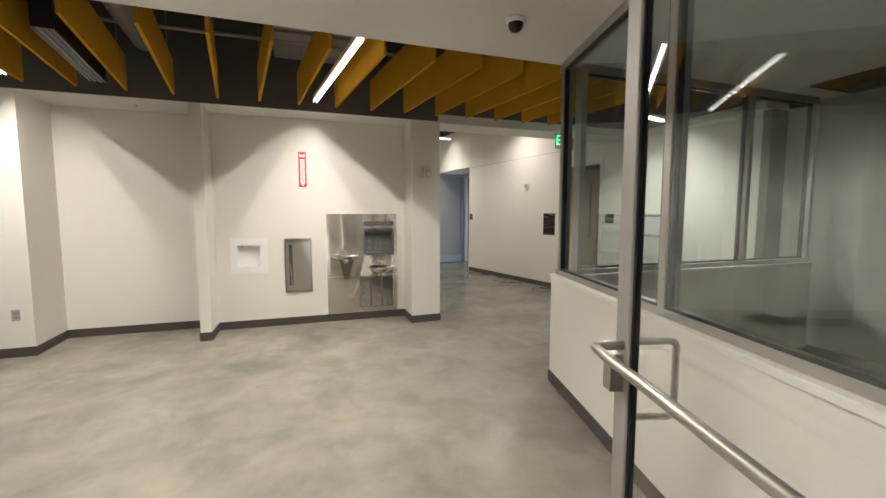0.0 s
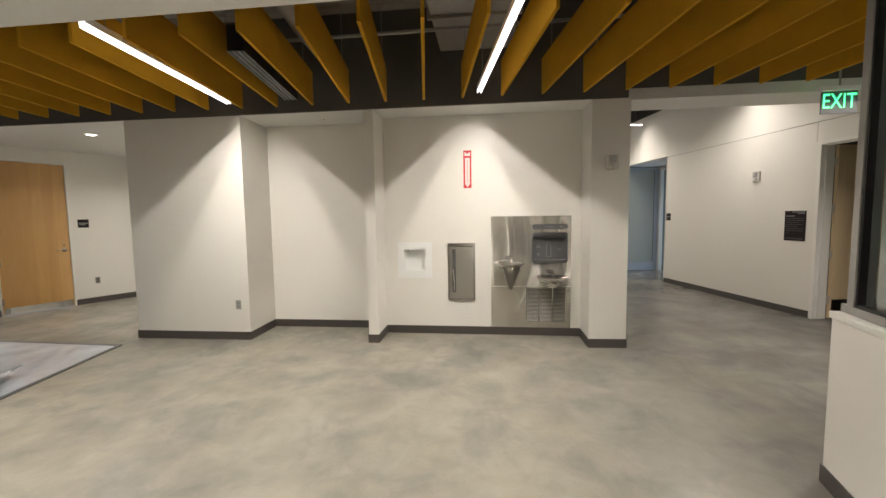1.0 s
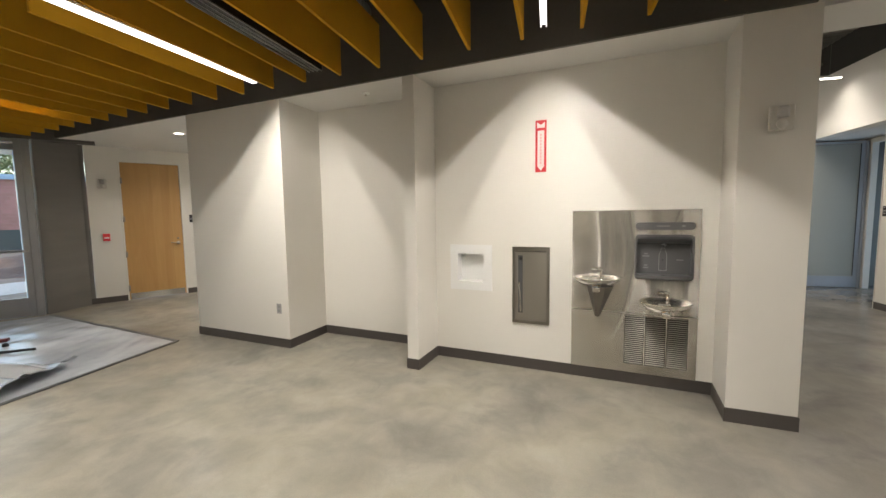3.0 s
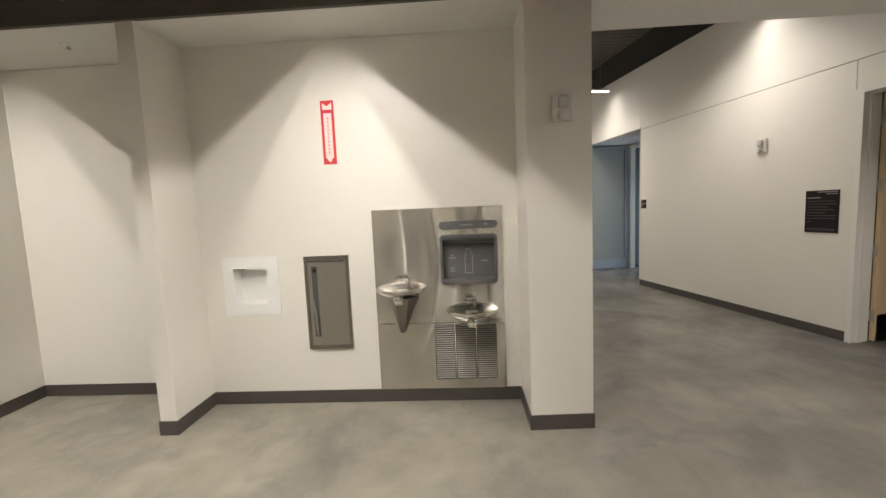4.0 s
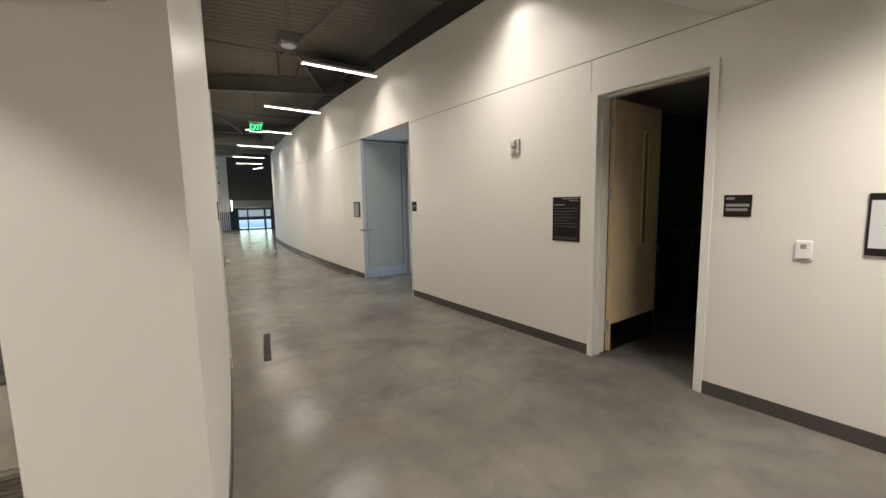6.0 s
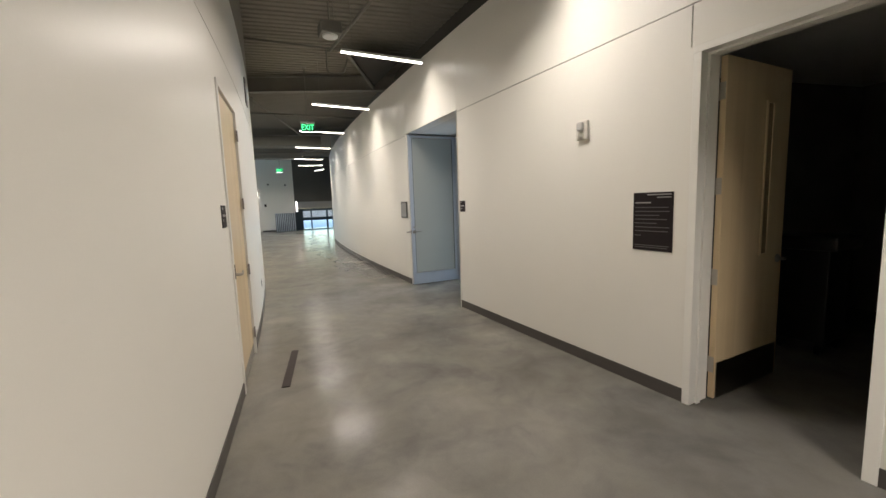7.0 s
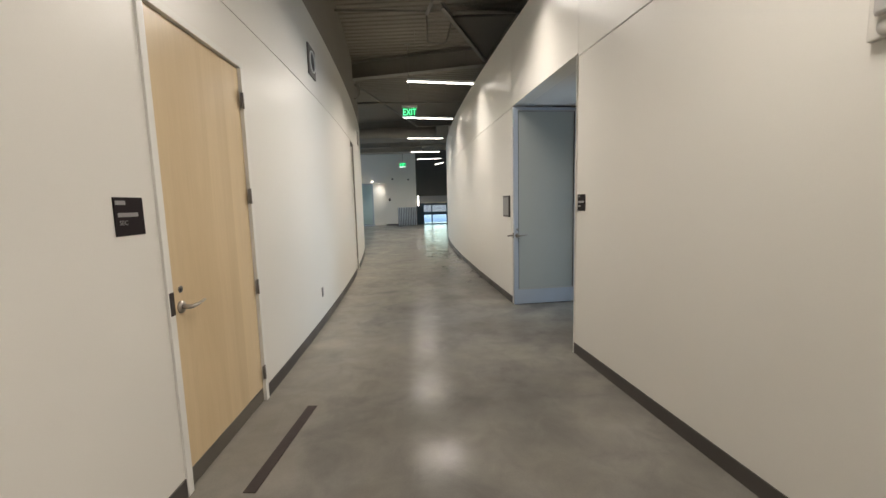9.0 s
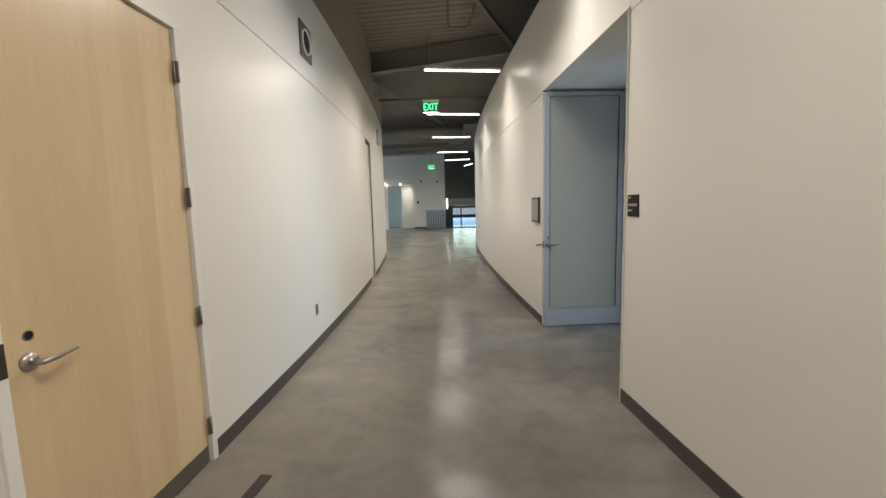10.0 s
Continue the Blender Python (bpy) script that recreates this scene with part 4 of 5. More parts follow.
recess = part("filler_recess", joined(box(0.518, 0.937, 0.0805, 0.084, 0.937, 1.303), ring(rounded_rect(0.516, 0.939, 0.935, 1.305, 0.012), rounded_rect(0.527, 0.928, 0.946, 1.294, 0.03), -0.0135, 0.08)), FILLER, ft, "slate grey bottle filling recess")
part("surround", ring(rounded_rect(0.51, 0.945, 0.93, 1.311, 0.035), rounded_rect(0.526, 0.929, 0.945, 1.295, 0.03), -0.019, -0.0136), FILLER, ft, "rounded slate grey surround")
part("hood", moved(prism([(0.05, 0.0), (-0.012, 0.0), (-0.012, -0.02), (0.02, -0.05), (0.05, -0.06)], 0, 0.396), Matrix.Translation((0.53, 0.0, 1.2935)) @ Matrix(((0, 0, 1, 0), (1, 0, 0, 0), (0, 1, 0, 0), (0, 0, 0, 1)))), DARKPL, recess, "dark hood over the nozzle")
TRAY = [(-0.2 + 0.4 * k / 12, -0.03 - 0.055 * (1 - ((k - 6) / 6) ** 2)) for k in range(13)]
part("drip_tray", moved(prism(TRAY + [(0.2, 0.07), (-0.2, 0.07)], -0.02, 0.004), pose(0.728, 0.0, 0.968)), FILLER, ft, "curved slate grey drip tray")
part("tray_drain", lathe([(0, 0), (0.017, 0), (0.015, 0.0015), (0, 0.002)], 14), BLACK, ft, "dark tray drain", m=pose(0.728, -0.03, 0.9722))
BOTTLE = [(0.700, 0.998), (0.758, 0.998), (0.760, 1.005), (0.760, 1.13), (0.757, 1.15), (0.747, 1.168), (0.745, 1.19), (0.743, 1.196), (0.715, 1.196), (0.713, 1.19), (0.711, 1.168), (0.701, 1.15), (0.698, 1.13), (0.698, 1.005)]
INNER = [(0.729 + (x - 0.729) * 0.86, 1.1 + (z - 1.1) * 0.955) for x, z in BOTTLE]
part("bottle_outline", ring(BOTTLE, INNER, 0.0782, 0.0799), PALEGREY, recess, "pale bottle outline")
part("sensor", lathe([(0, 0), (0.007, 0), (0.006, 0.003), (0, 0.004)], 12), BLACK, recess, m=pose(0.73, 0.0799, 1.09, 90))
for z, w in ((1.135, 0.03), (1.115, 0.055), (1.035, 0.028), (1.015, 0.04)):
    part("print", box(0.6 - w / 2, 0.6 + w / 2, 0.0785, 0.0799, z, z + 0.012), GREYPL, recess)
part("print", box(0.83, 0.88, 0.0785, 0.0799, 1.09, 1.097), PALEGREY, recess)
part("control_strip", ring(rounded_rect(0.51, 0.945, 1.352, 1.413, 0.03), rounded_rect(0.724, 0.732, 1.38, 1.384, 0.001), -0.024, -0.0121), FILLER, ft, "dark grey control strip")
part("strip_print", boxes([(0.67, 0.765, -0.0255, -0.0241, 1.379, 1.386), (0.85, 0.875, -0.0255, -0.0241, 1.377, 1.389)]), SIGNTEXT, ft)
part("nozzle", lathe([(0.0, 0), (0.02, 0), (0.014, -0.03), (0, -0.03)], 14), DARKPL, ft, m=pose(0.73, 0.035, 1.235))


def bowl(x, z):
    """A shallow oval steel bowl on a wall bracket, with a bubbler and a push button."""
    b = part("bowl", moved(lathe([(0.0, -0.062), (0.055, -0.06), (0.11, -0.045), (0.152, -0.012), (0.166, 0.004), (0.172, 0.006), (0.176, 0.0), (0.166, -0.016), (0.12, -0.058), (0.06, -0.074), (0.0, -0.076)], 36, 1.08, 1.0), pose(x, -0.175, z)), CHROME, ft, "polished steel bowl")
    part("drain", lathe([(0, 0), (0.02, 0), (0.02, 0.003), (0, 0.004)], 14), HINGE, b, m=pose(x - 0.02, -0.19, z - 0.061))
    part("bracket", joined(moved(box(-0.05, 0.05, -0.12, 0.0, -0.075, -0.02, 0.012), pose(x, -0.012, z))), CHROME, ft, "steel wall bracket")
    part("bubbler", tube(rounded([(x + 0.03, -0.06, z - 0.03), (x + 0.03, -0.06, z + 0.055), (x - 0.02, -0.1, z + 0.06)], 0.02), 0.016, 12), CHROME, ft, "polished bubbler spout")
    part("bubbler_guard", moved(lathe([(0.0, 0.03), (0.022, 0.026), (0.03, 0.01), (0.032, 0), (0, 0)], 16), pose(x - 0.025, -0.1, z + 0.045, -25)), CHROME, ft)
    part("push_button", joined(moved(lathe([(0, 0.03), (0.03, 0.028), (0.036, 0.015), (0.036, 0), (0, 0)], 18), pose(x, -0.31, z - 0.06, 65)), moved(box(-0.03, 0.03, -0.1, 0.0, -0.03, 0.01, 0.01), pose(x, -0.22, z - 0.072))), CHROME, ft, "round steel push button")


bowl(0.225, 0.95)


def apron(x, z):
    """A pointed steel shroud under a bowl, so that a cane finds it."""
    bm = bmesh.new()
    rim = [bm.verts.new((x + u, v, z)) for u, v in ((-0.095, -0.05), (0.135, -0.04), (0.13, -0.22), (0.07, -0.315), (-0.03, -0.315), (-0.08, -0.24))]
    tip = [bm.verts.new((x + u, v, z - 0.255)) for u, v in ((-0.012, -0.23), (0.028, -0.23), (0.028, -0.255), (0.022, -0.27), (-0.004, -0.27), (-0.012, -0.255))]
    for i in range(6):
        bm.faces.new((rim[i], rim[(i + 1) % 6], tip[(i + 1) % 6], tip[i]))
    bm.faces.new(rim)
    bm.faces.new(tip[::-1])
    bmesh.ops.recalc_face_normals(bm, faces=bm.faces[:])
    return bm


part("apron", apron(0.225, 0.893), DIMSTEEL, ft, "pointed steel shroud under the higher bowl, coloured dark for its shaded underside")
bowl(0.735, 0.775)

cab = thing("extinguisher_cabinet", pose(-0.55, FW, 0.45), "recessed steel fire extinguisher cabinet with a dark pull slot", "cabinet")
part("frame", plate([0, 0.025, 0.325, 0.35], [0, 0.028, 0.7, 0.735], [(1, 1)], -0.022, -0.0005), STEELDARK, cab)
door = part("door", box(0.0255, 0.3245, -0.018, -0.001, 0.0285, 0.6995, 0.002), STEELMID, cab, "brushed steel door")
part("handle_slot", box(0.055, 0.1, -0.0192, -0.0181, 0.10, 0.655), DARKPL, door, "dark narrow window slot")
part("pull_handle", tube(rounded([(0.082, -0.0185, 0.11), (0.084, -0.042, 0.13), (0.08, -0.04, 0.25), (0.07, -0.04, 0.37), (0.068, -0.0185, 0.4)], 0.02), 0.007, 10), CHROME, door, "small bright pull handle")
part("knob", lathe([(0, 0), (0.013, 0), (0.015, 0.012), (0, 0.016)], 16), BLACK, door, m=pose(0.082, -0.0195, 0.625, 90))
part("hinge_bar", box(0.03, 0.32, -0.027, -0.0221, 0.69, 0.697), CHROME, cab, "bright top edge")

wb = thing("recessed_wall_box", pose(-1.205, FW, 0.735), "white recessed wall box with a wide flange", "wall box")
part("flange", plate([0, 0.082, 0.353, 0.445], [0, 0.088, 0.37, 0.46], [(1, 1)], -0.01, -0.0005), WHITE, wb)
part("recess", boxes([(0.079, 0.356, 0.1, 0.104, 0.084, 0.373), (0.079, 0.082, 0.0, 0.0999, 0.084, 0.373), (0.353, 0.356, 0.0, 0.0999, 0.084, 0.373), (0.0821, 0.3529, 0.0, 0.0999, 0.084, 0.088), (0.0821, 0.3529, 0.0, 0.0999, 0.37, 0.373)]), WHITE, wb, "white box set into the wall")
part("pipe_stub", tube([(0.13, 0.06, 0.3699), (0.13, 0.06, 0.352)], 0.01, 10), NICKEL, wb)

sg = thing("extinguisher_sign", pose(-0.34, FW, 1.88), "narrow red and white fire extinguisher sign with an arrow", "sign")
part("plate", box(0, 0.1, -0.004, -0.0005, 0, 0.468), RED, sg)
part("stripe", boxes([(0.02, 0.08, -0.0055, -0.0041, 0.06, 0.375)]), PINK, sg, "pale lettering stripe")
part("arrow", moved(prism([(0.05, 0.012), (0.085, 0.059), (0.015, 0.059)], 0, 0.0015), pose(0, -0.0041, 0, 90)), PINK, sg, "pale arrow head")
part("arrow_tail", moved(prism([(0.015, 0.40), (0.085, 0.40), (0.085, 0.45), (0.05, 0.425), (0.015, 0.45)], 0, 0.0015), pose(0, -0.0041, 0, 90)), PINK, sg, "pale notched arrow tail")
part("print", boxes([(0.043, 0.057, -0.0066, -0.0056, 0.075 + 0.028 * k, 0.095 + 0.028 * k) for k in range(10)]), SALMON, sg)


# ---- doors ----
def lever(parent, x, z, turn, y=-0.045, metal=NICKEL, look_of="satin nickel"):
    """A lever handle with a round rose; turn 1 points to +x."""
    part("rose", lathe([(0, 0), (0.033, 0), (0.031, 0.01), (0, 0.012)], 22), metal, parent, look_of + " rose", m=pose(x, y, z, 90))
    yy = y - 0.06
    part("lever", tube(rounded([(x, y, z), (x, yy, z), (x + 0.06 * turn, yy, z + 0.003), (x + 0.128 * turn, yy + 0.006, z + 0.008)], 0.016), 0.0095, 10, taper=[1.35 - 0.045 * k for k in range(14)]), metal, parent, look_of + " lever handle")


def hinge(parent, x, z, y=-0.012):
    part("hinge", joined(moved(lathe([(0, -0.055), (0.008, -0.055), (0.008, 0.055), (0, 0.055)], 10), pose(x, y, z)), moved(box(-0.022, 0.022, 0.0, 0.004, -0.052, 0.052), pose(x, y + 0.004, z))), HINGE, parent, "dull steel hinge")


def frame_parts(parent, x0, x1, top, jamb0, jamb1, head, depth=0.16, proud=0.012):
    """A painted steel door frame: clear opening x0 to x1 and up to top."""
    part("door_frame", joined(box(x0 - jamb0, x0, -proud, depth, 0, top, 0.002, 1), box(x1, x1 + jamb1, -proud, depth, 0, top, 0.002, 1), box(x0 - jamb0, x1 + jamb1, -proud, depth, top + 0.0002, top + head, 0.002, 1)), FRAME_PAINT, parent, "off-white painted steel frame")
    part("door_stop", boxes([(x0 + 0.0002, x0 + 0.015, 0.06, 0.1, 0, top - 0.016), (x1 - 0.015, x1 - 0.0002, 0.06, 0.1, 0, top - 0.016), (x0 + 0.0002, x1 - 0.0002, 0.06, 0.1, top - 0.0155, top - 0.0002)]), FRAME_PAINT, parent)


# Closed maple door on the west wall.
dC = thing("door_1", on_left(8.508, 0, 0.0), "closed maple veneer door with a lever handle and steel kick plate", "door", kind="structure")
frame_parts(dC, -0.498, 0.48, 2.475, 0.045, 0.045, 0.042)
leaf = part("door_leaf", box(-0.495, 0.477, 0.012, 0.056, 0.012, 2.471, 0.002, 1), MAPLE, dC, "pale maple veneer leaf")
lever(leaf, -0.413, 0.985, 1, y=0.012)
part("lock_collar", lathe([(0.015, 0), (0.019, 0), (0.0185, 0.003), (0.015, 0.003), (0.015, 0)], 18), HINGE, leaf, m=pose(-0.404, 0.012, 1.078, 90))
# Flat black disc stands in for the darkness of the empty lock hole.
part("lock_hole_disc", lathe([(0, 0), (0.0149, 0), (0.0149, 0.001), (0, 0.001)], 16), BLACK, leaf, "black disc standing in for an empty lock hole", m=pose(-0.404, 0.012, 1.078, 90))
part("strike_plate", box(-0.536, -0.5, -0.0145, -0.0121, 0.965, 1.083, 0.001, 1), STRIP, dC, "dark strike plate")
# The strike hole is a raised patch, black in place of depth.
part("strike_hole_patch", box(-0.526, -0.511, -0.0155, -0.0146, 1.01, 1.04), BLACK, dC)
part("kick_plate", box(-0.486, 0.468, 0.0095, 0.0119, 0.012, 0.11), STEELDARK, leaf, "steel kick plate")
for z in (2.25, 1.577, 0.903, 0.232):
    hinge(dC, 0.478, z)

# Open door to the dark room.
dB = thing("door_2", on_right(6.23, 0, 0.0), "maple veneer door standing open into a dark room", "door", kind="structure")
frame_parts(dB, -0.45, 0.446, 2.44, 0.054, 0.06, 0.048, 0.2)
leafB = part("door_leaf", box(0.0, 0.88, -0.021, 0.021, 0.014, 2.434, 0.002, 1), MAPLE, dB, "maple veneer leaf swung inward", m=pose(-0.425, 0.206, 0, 0, 0, 90))
part("kick_plate", box(0.02, 0.86, -0.0235, -0.0211, 0.016, 0.285), STEELDARK, leafB, "steel kick plate")
part("vision_panel", box(0.545, 0.62, -0.0235, 0.0235, 1.045, 2.165), VISION, leafB, "narrow dark vision panel")
part("vision_bead", boxes([(0.53, 0.5449, -0.03, 0.03, 1.03, 2.18), (0.6201, 0.635, -0.03, 0.03, 1.03, 2.18), (0.545, 0.62, -0.03, 0.03, 2.1651, 2.18), (0.545, 0.62, -0.03, 0.03, 1.03, 1.0449)]), MAPLE, leafB)
lever(leafB, 0.81, 0.985, -1, y=-0.021)
for z in (2.205, 1.565, 0.92, 0.27):
    part("hinge", joined(box(-0.452, -0.4085, 0.2, 0.2045, z - 0.057, z + 0.057, 0.001, 1), moved(lathe([(0, -0.058), (0.009, -0.058), (0.009, 0.058), (0, 0.058)], 10), pose(-0.448, 0.206, z))), NICKEL, dB, "steel hinge")
# Only a dim silhouette is known; black colour stands in for it.
silhouette = thing("dark_furniture", on_right(6.23, 0, 0.0) @ pose(-0.52, 1.95, 0), "dark piece of furniture in the unlit room, coloured as a silhouette", "cabinet")
part("body", box(-0.2, 0.18, -0.15, 0.3, 0.12, 0.975, 0.01), BLACK, silhouette)
part("top", box(-0.26, 0.24, -0.2, 0.35, 0.976, 1.1, 0.02), BLACK, silhouette, "thick black top tray")
for x in (-0.15, 0.13):
    for y in (-0.1, 0.25):
        part("caster", moved(lathe([(0, -0.015), (0.06, -0.015), (0.06, 0.015), (0, 0.015)], 16), pose(x, y, 0.06, 0, 90)), BLACK, silhouette)

# Glass door of the alcove, standing open.
dD = thing("door_3", ALC @ pose(0.11, -0.005, 0, 0, 0, 90), "aluminium framed door with a pale frosted pane, standing open", "door", kind="structure")
leafD = part("door_leaf", plate([0, 0.06, 0.88, 0.94], [0.01, 0.22, 2.715, 2.75], [(1, 1)], 0, 0.045), ALUBLUE, dD, "satin aluminium leaf")
part("door_frame", boxes([(0.02, 0.12, 0.07, 0.1, 0, 2.77)]), ALUBLUE, dD, "satin aluminium frame")
part("pane", box(0.0602, 0.8798, 0.012, 0.027, 0.2202, 2.7148), FILM, leafD, "frosted grey pane")
part("bead", boxes([(0.0603, 0.879, -0.004, 0.0035, 0.2203, 0.232), (0.0603, 0.879, -0.004, 0.0035, 2.703, 2.7147)]), ALU, leafD)
lever(leafD, 0.045, 1.0, 1, -0.002, HINGE, "dark steel")
part("gasket", ring([(0.061, 0.221), (0.879, 0.221), (0.879, 2.714), (0.061, 2.714)], [(0.068, 0.226), (0.872, 0.226), (0.872, 2.7), (0.068, 2.7)], 0.004, 0.0115), BLACK, leafD, "dark pane gasket")
part("hinge_post", box(0.946, 0.99, -0.01, 0.06, 0, 2.74, 0.002, 1), ALUBLUE, dD, "satin aluminium hinge post")
part("latch", box(-0.014, -0.0005, 0.012, 0.032, 0.96, 1.04), HINGE, leafD)
part("lever_outside", tube(rounded([(0.03, 0.045, 1.0), (0.03, 0.09, 1.0), (-0.07, 0.094, 0.99)], 0.015), 0.011, 10), HINGE, leafD)
part("cylinder", lathe([(0, 0), (0.016, 0), (0.016, 0.012), (0, 0.013)], 14), HINGE, leafD, m=pose(0.045, 0, 1.085, 90))

# Wooden door of the side passage.
dA = thing("door_4", west_side @ pose(1.375, 0, 0), "closed honey-coloured wooden door with a steel kick plate", "door", kind="structure")
frame_parts(dA, -0.45, 0.45, 2.535, 0.025, 0.025, 0.03)
leafA = part("door_leaf", box(-0.447, 0.447, 0.004, 0.05, 0.012, 2.531, 0.002, 1), OAK, dA, "honey-coloured veneer leaf")
lever(leafA, 0.37, 1.03, -1, y=0.004)
part("lock_cylinder", lathe([(0, 0), (0.016, 0), (0.016, 0.006), (0, 0.007)], 16), HINGE, leafA, m=pose(0.37, 0.004, 1.115, 90))
part("kick_plate", box(-0.43, 0.43, 0.001, 0.0039, 0.012, 0.12), STEEL, leafA, "steel kick plate")
for z in (2.2, 1.5, 0.85, 0.22):
    hinge(dA, -0.45, z)

# Recessed door further down the west wall.
dF = thing("door_5", on_left(14.875, 0, 0.06), "white recessed door with a dark edge in the curved wall", "door", kind="structure")
part("door_leaf", box(-0.35, 0.365, 0.0, 0.045, 0.01, 2.79), FRAME_PAINT, dF)
# Black strip draws the dark slit at the recess; no seal is known.
part("gasket", box(-0.37, -0.3502, -0.035, 0.03, 0.01, 2.79), BLACK, dF, "black strip in place of the recess's dark slit")
part("door_frame", boxes([(-0.39, -0.371, -0.02, 0.05, 0, 2.795), (0.371, 0.39, -0.02, 0.05, 0, 2.795)]), FRAME_PAINT, dF)

# Glass entrance door standing open beside the start of the walk.
dE = thing("door_6", pose(0.80, 0.965, 0, 0, 0, math.degrees(math.atan2(-0.963, -0.27))), "glass door in a narrow aluminium frame with a push bar, standing open", "door", kind="structure")
leafE = part("door_leaf", boxes([(-0.01, 0.075, 0, 0.045, 0.01, 2.44), (0.92, 1.0, 0, 0.045, 0.01, 2.44), (0.0751, 0.9199, 0, 0.045, 2.37, 2.44), (0.0751, 0.9199, 0, 0.045, 0.01, 0.2)], 0.004), DULLALU, dE, "satin aluminium leaf")
pane = part("pane", box(0.0752, 0.9198, 0.018, 0.026, 0.2002, 2.3698), GLASS, leafE, "clear glass pane")
pane.visible_shadow = False
part("gasket", boxes([(0.0753, 0.086, 0.009, 0.0179, 0.201, 2.369), (0.0753, 0.086, 0.0261, 0.036, 0.201, 2.369)]), BLACK, leafE)
part("push_bar", tube(rounded([(0.04, 0.0, 1.06), (0.04, -0.105, 1.06), (0.93, -0.105, 1.06), (0.955, 0.0, 1.06)], 0.035), 0.0165, 14), SATIN, leafE, "satin steel push bar")
part("lock_case", box(-0.005, 0.05, -0.045, -0.0005, 0.9, 1.03, 0.004), NICKEL, leafE, "steel lock case")
part("pull_handle", tube(rounded([(0.03, 0.045, 1.07), (0.03, 0.2, 1.07), (0.03, 0.2, 0.80), (0.03, 0.045, 0.80)], 0.03), 0.0125, 12), SATIN, leafE, "bent steel pull handle")

strip = solid("floor_strip", moved(box(-0.035, 0.035, -0.45, 0.45, 0.0, 0.006, 0.0015, 1), pose(1.665, 8.445, 0, 0, 0, 0)), STRIP, "dark brown rubber strip lying on the concrete floor", "floor strip", kind="")

# ---- hall: lamps, beams, pipes ----
HALL = [((3.04, 7.42), (4.25, 7.6)), ((2.40, 10.42), (3.6, 10.67)), ((1.89, 13.43), (3.07, 13.74)), ((1.42, 16.45), (2.62, 16.79)), ((1.05, 19.67), (2.22, 19.95)), ((0.70, 23.25), (1.9, 23.5)), ((0.65, 26.19), (1.83, 26.15)), ((1.34, 29.28), (1.84, 28.32))]
for (ax, ay), (bx, by) in HALL:
    length = math.hypot(bx - ax, by - ay)
    linear_light(pose((ax + bx) / 2, (ay + by) / 2, 3.61, 0, 0, math.degrees(math.atan2(by - ay, bx - ax))), length, 0.055, HALL_WATTS, "hall linear lights", (-0.45, 0.45))


def i_beam(a, b, depth, width):
    a, b = Vector(a), Vector(b)
    d = b - a
    m = Matrix.Translation(a) @ d.to_track_quat("X", "Z").to_matrix().to_4x4()
    n = d.length
    return moved(boxes([(0, n, -width / 2, width / 2, 0, 0.014), (0, n, -0.006, 0.006, 0.0141, depth - 0.0141), (0, n, -width / 2, width / 2, depth - 0.014, depth)]), m)


def beam(a, b, depth=0.32, width=0.2):
    return solid("steel_beam", i_beam(a, b, depth, width), IRON, "painted steel roof beam", "beam", kind="structure")


beam((-1.0, 16.43, 4.53), (4.2, 15.38, 4.53), 0.38)
beam((-3.5, 23.2, 4.55), (4.2, 22.4, 4.55))
beam((0.6, 9.2, 4.62), (5.0, 8.8, 4.62), 0.28)


def pipe_run(points, r, label, name="pipe"):
    return solid(name, tube(rounded(points, 0.08), r, 10), IRON, label, "pipe", kind="")


# Thin charcoal plate stands in for a dark hollow in the deck.
solid("dark_hollow_plate", prism([(2.72, 13.35), (3.8, 13.35), (3.42, 15.42)], 4.62, 4.66), CHARCOAL, "thin dark plate in place of a hollow under the roof deck", "ceiling")
solid("steel_brace", i_beam((2.56, 12.9, 4.58), (3.4, 15.5, 4.58), 0.1, 0.07), IRON, "diagonal painted steel brace under the deck", "brace", kind="structure")
pipe_run([(0.19, 16.44, 4.48), (1.44, 24.1, 4.48)], 0.03, "diagonal steel brace under the deck", "brace")
pipe_run([(3.4, 10.0, 4.85), (2.3, 13.1, 4.6)], 0.03, "diagonal steel brace under the deck", "brace")
pipe_run([(0.3, 13.2, 4.8), (4.2, 13.2, 4.57)], 0.022, "painted conduit across the hall", "conduit")
pipe_run([(2.24, 13.85, 4.95), (2.24, 13.85, 4.42), (2.58, 13.85, 4.4), (2.75, 13.85, 4.95)], 0.016, "painted sprinkler drop pipe", "pipe")
pipe_run([(-0.8, 18.0, 4.44), (3.2, 18.0, 4.32)], 0.03, "painted sprinkler pipe across the hall", "pipe")
pipe_run([(0.3, 16.4, 4.5), (0.3, 16.4, 4.2), (0.1, 16.45, 4.12)], 0.012, "thin black cable drop under the beam", "cable")
pipe_run([(1.6, 14.6, 4.7), (1.6, 14.6, 4.62), (3.6, 14.8, 4.62)], 0.012, "painted conduit under the deck", "conduit")
big = solid("air_duct", tube([(-6.0, 21.6, 4.15), (1.9, 21.6, 4.15)], 0.2, 20), IRON, "painted round air duct across the far hall", "air duct", kind="")
pipe_run([(-4.0, 25.2, 4.1), (3.0, 24.6, 4.1)], 0.05, "painted pipe across the far hall")
solid("air_duct", box(-5.0, 0.9, 25.6, 26.3, 3.95, 4.4, 0.02), IRON, "painted rectangular air duct across the far hall", "air duct", kind="")
ap = thing("ceiling_speaker", pose(2.29, 11.42, 4.2, 0, 0, 10), "grey box with a round white speaker hung under the deck", "speaker")
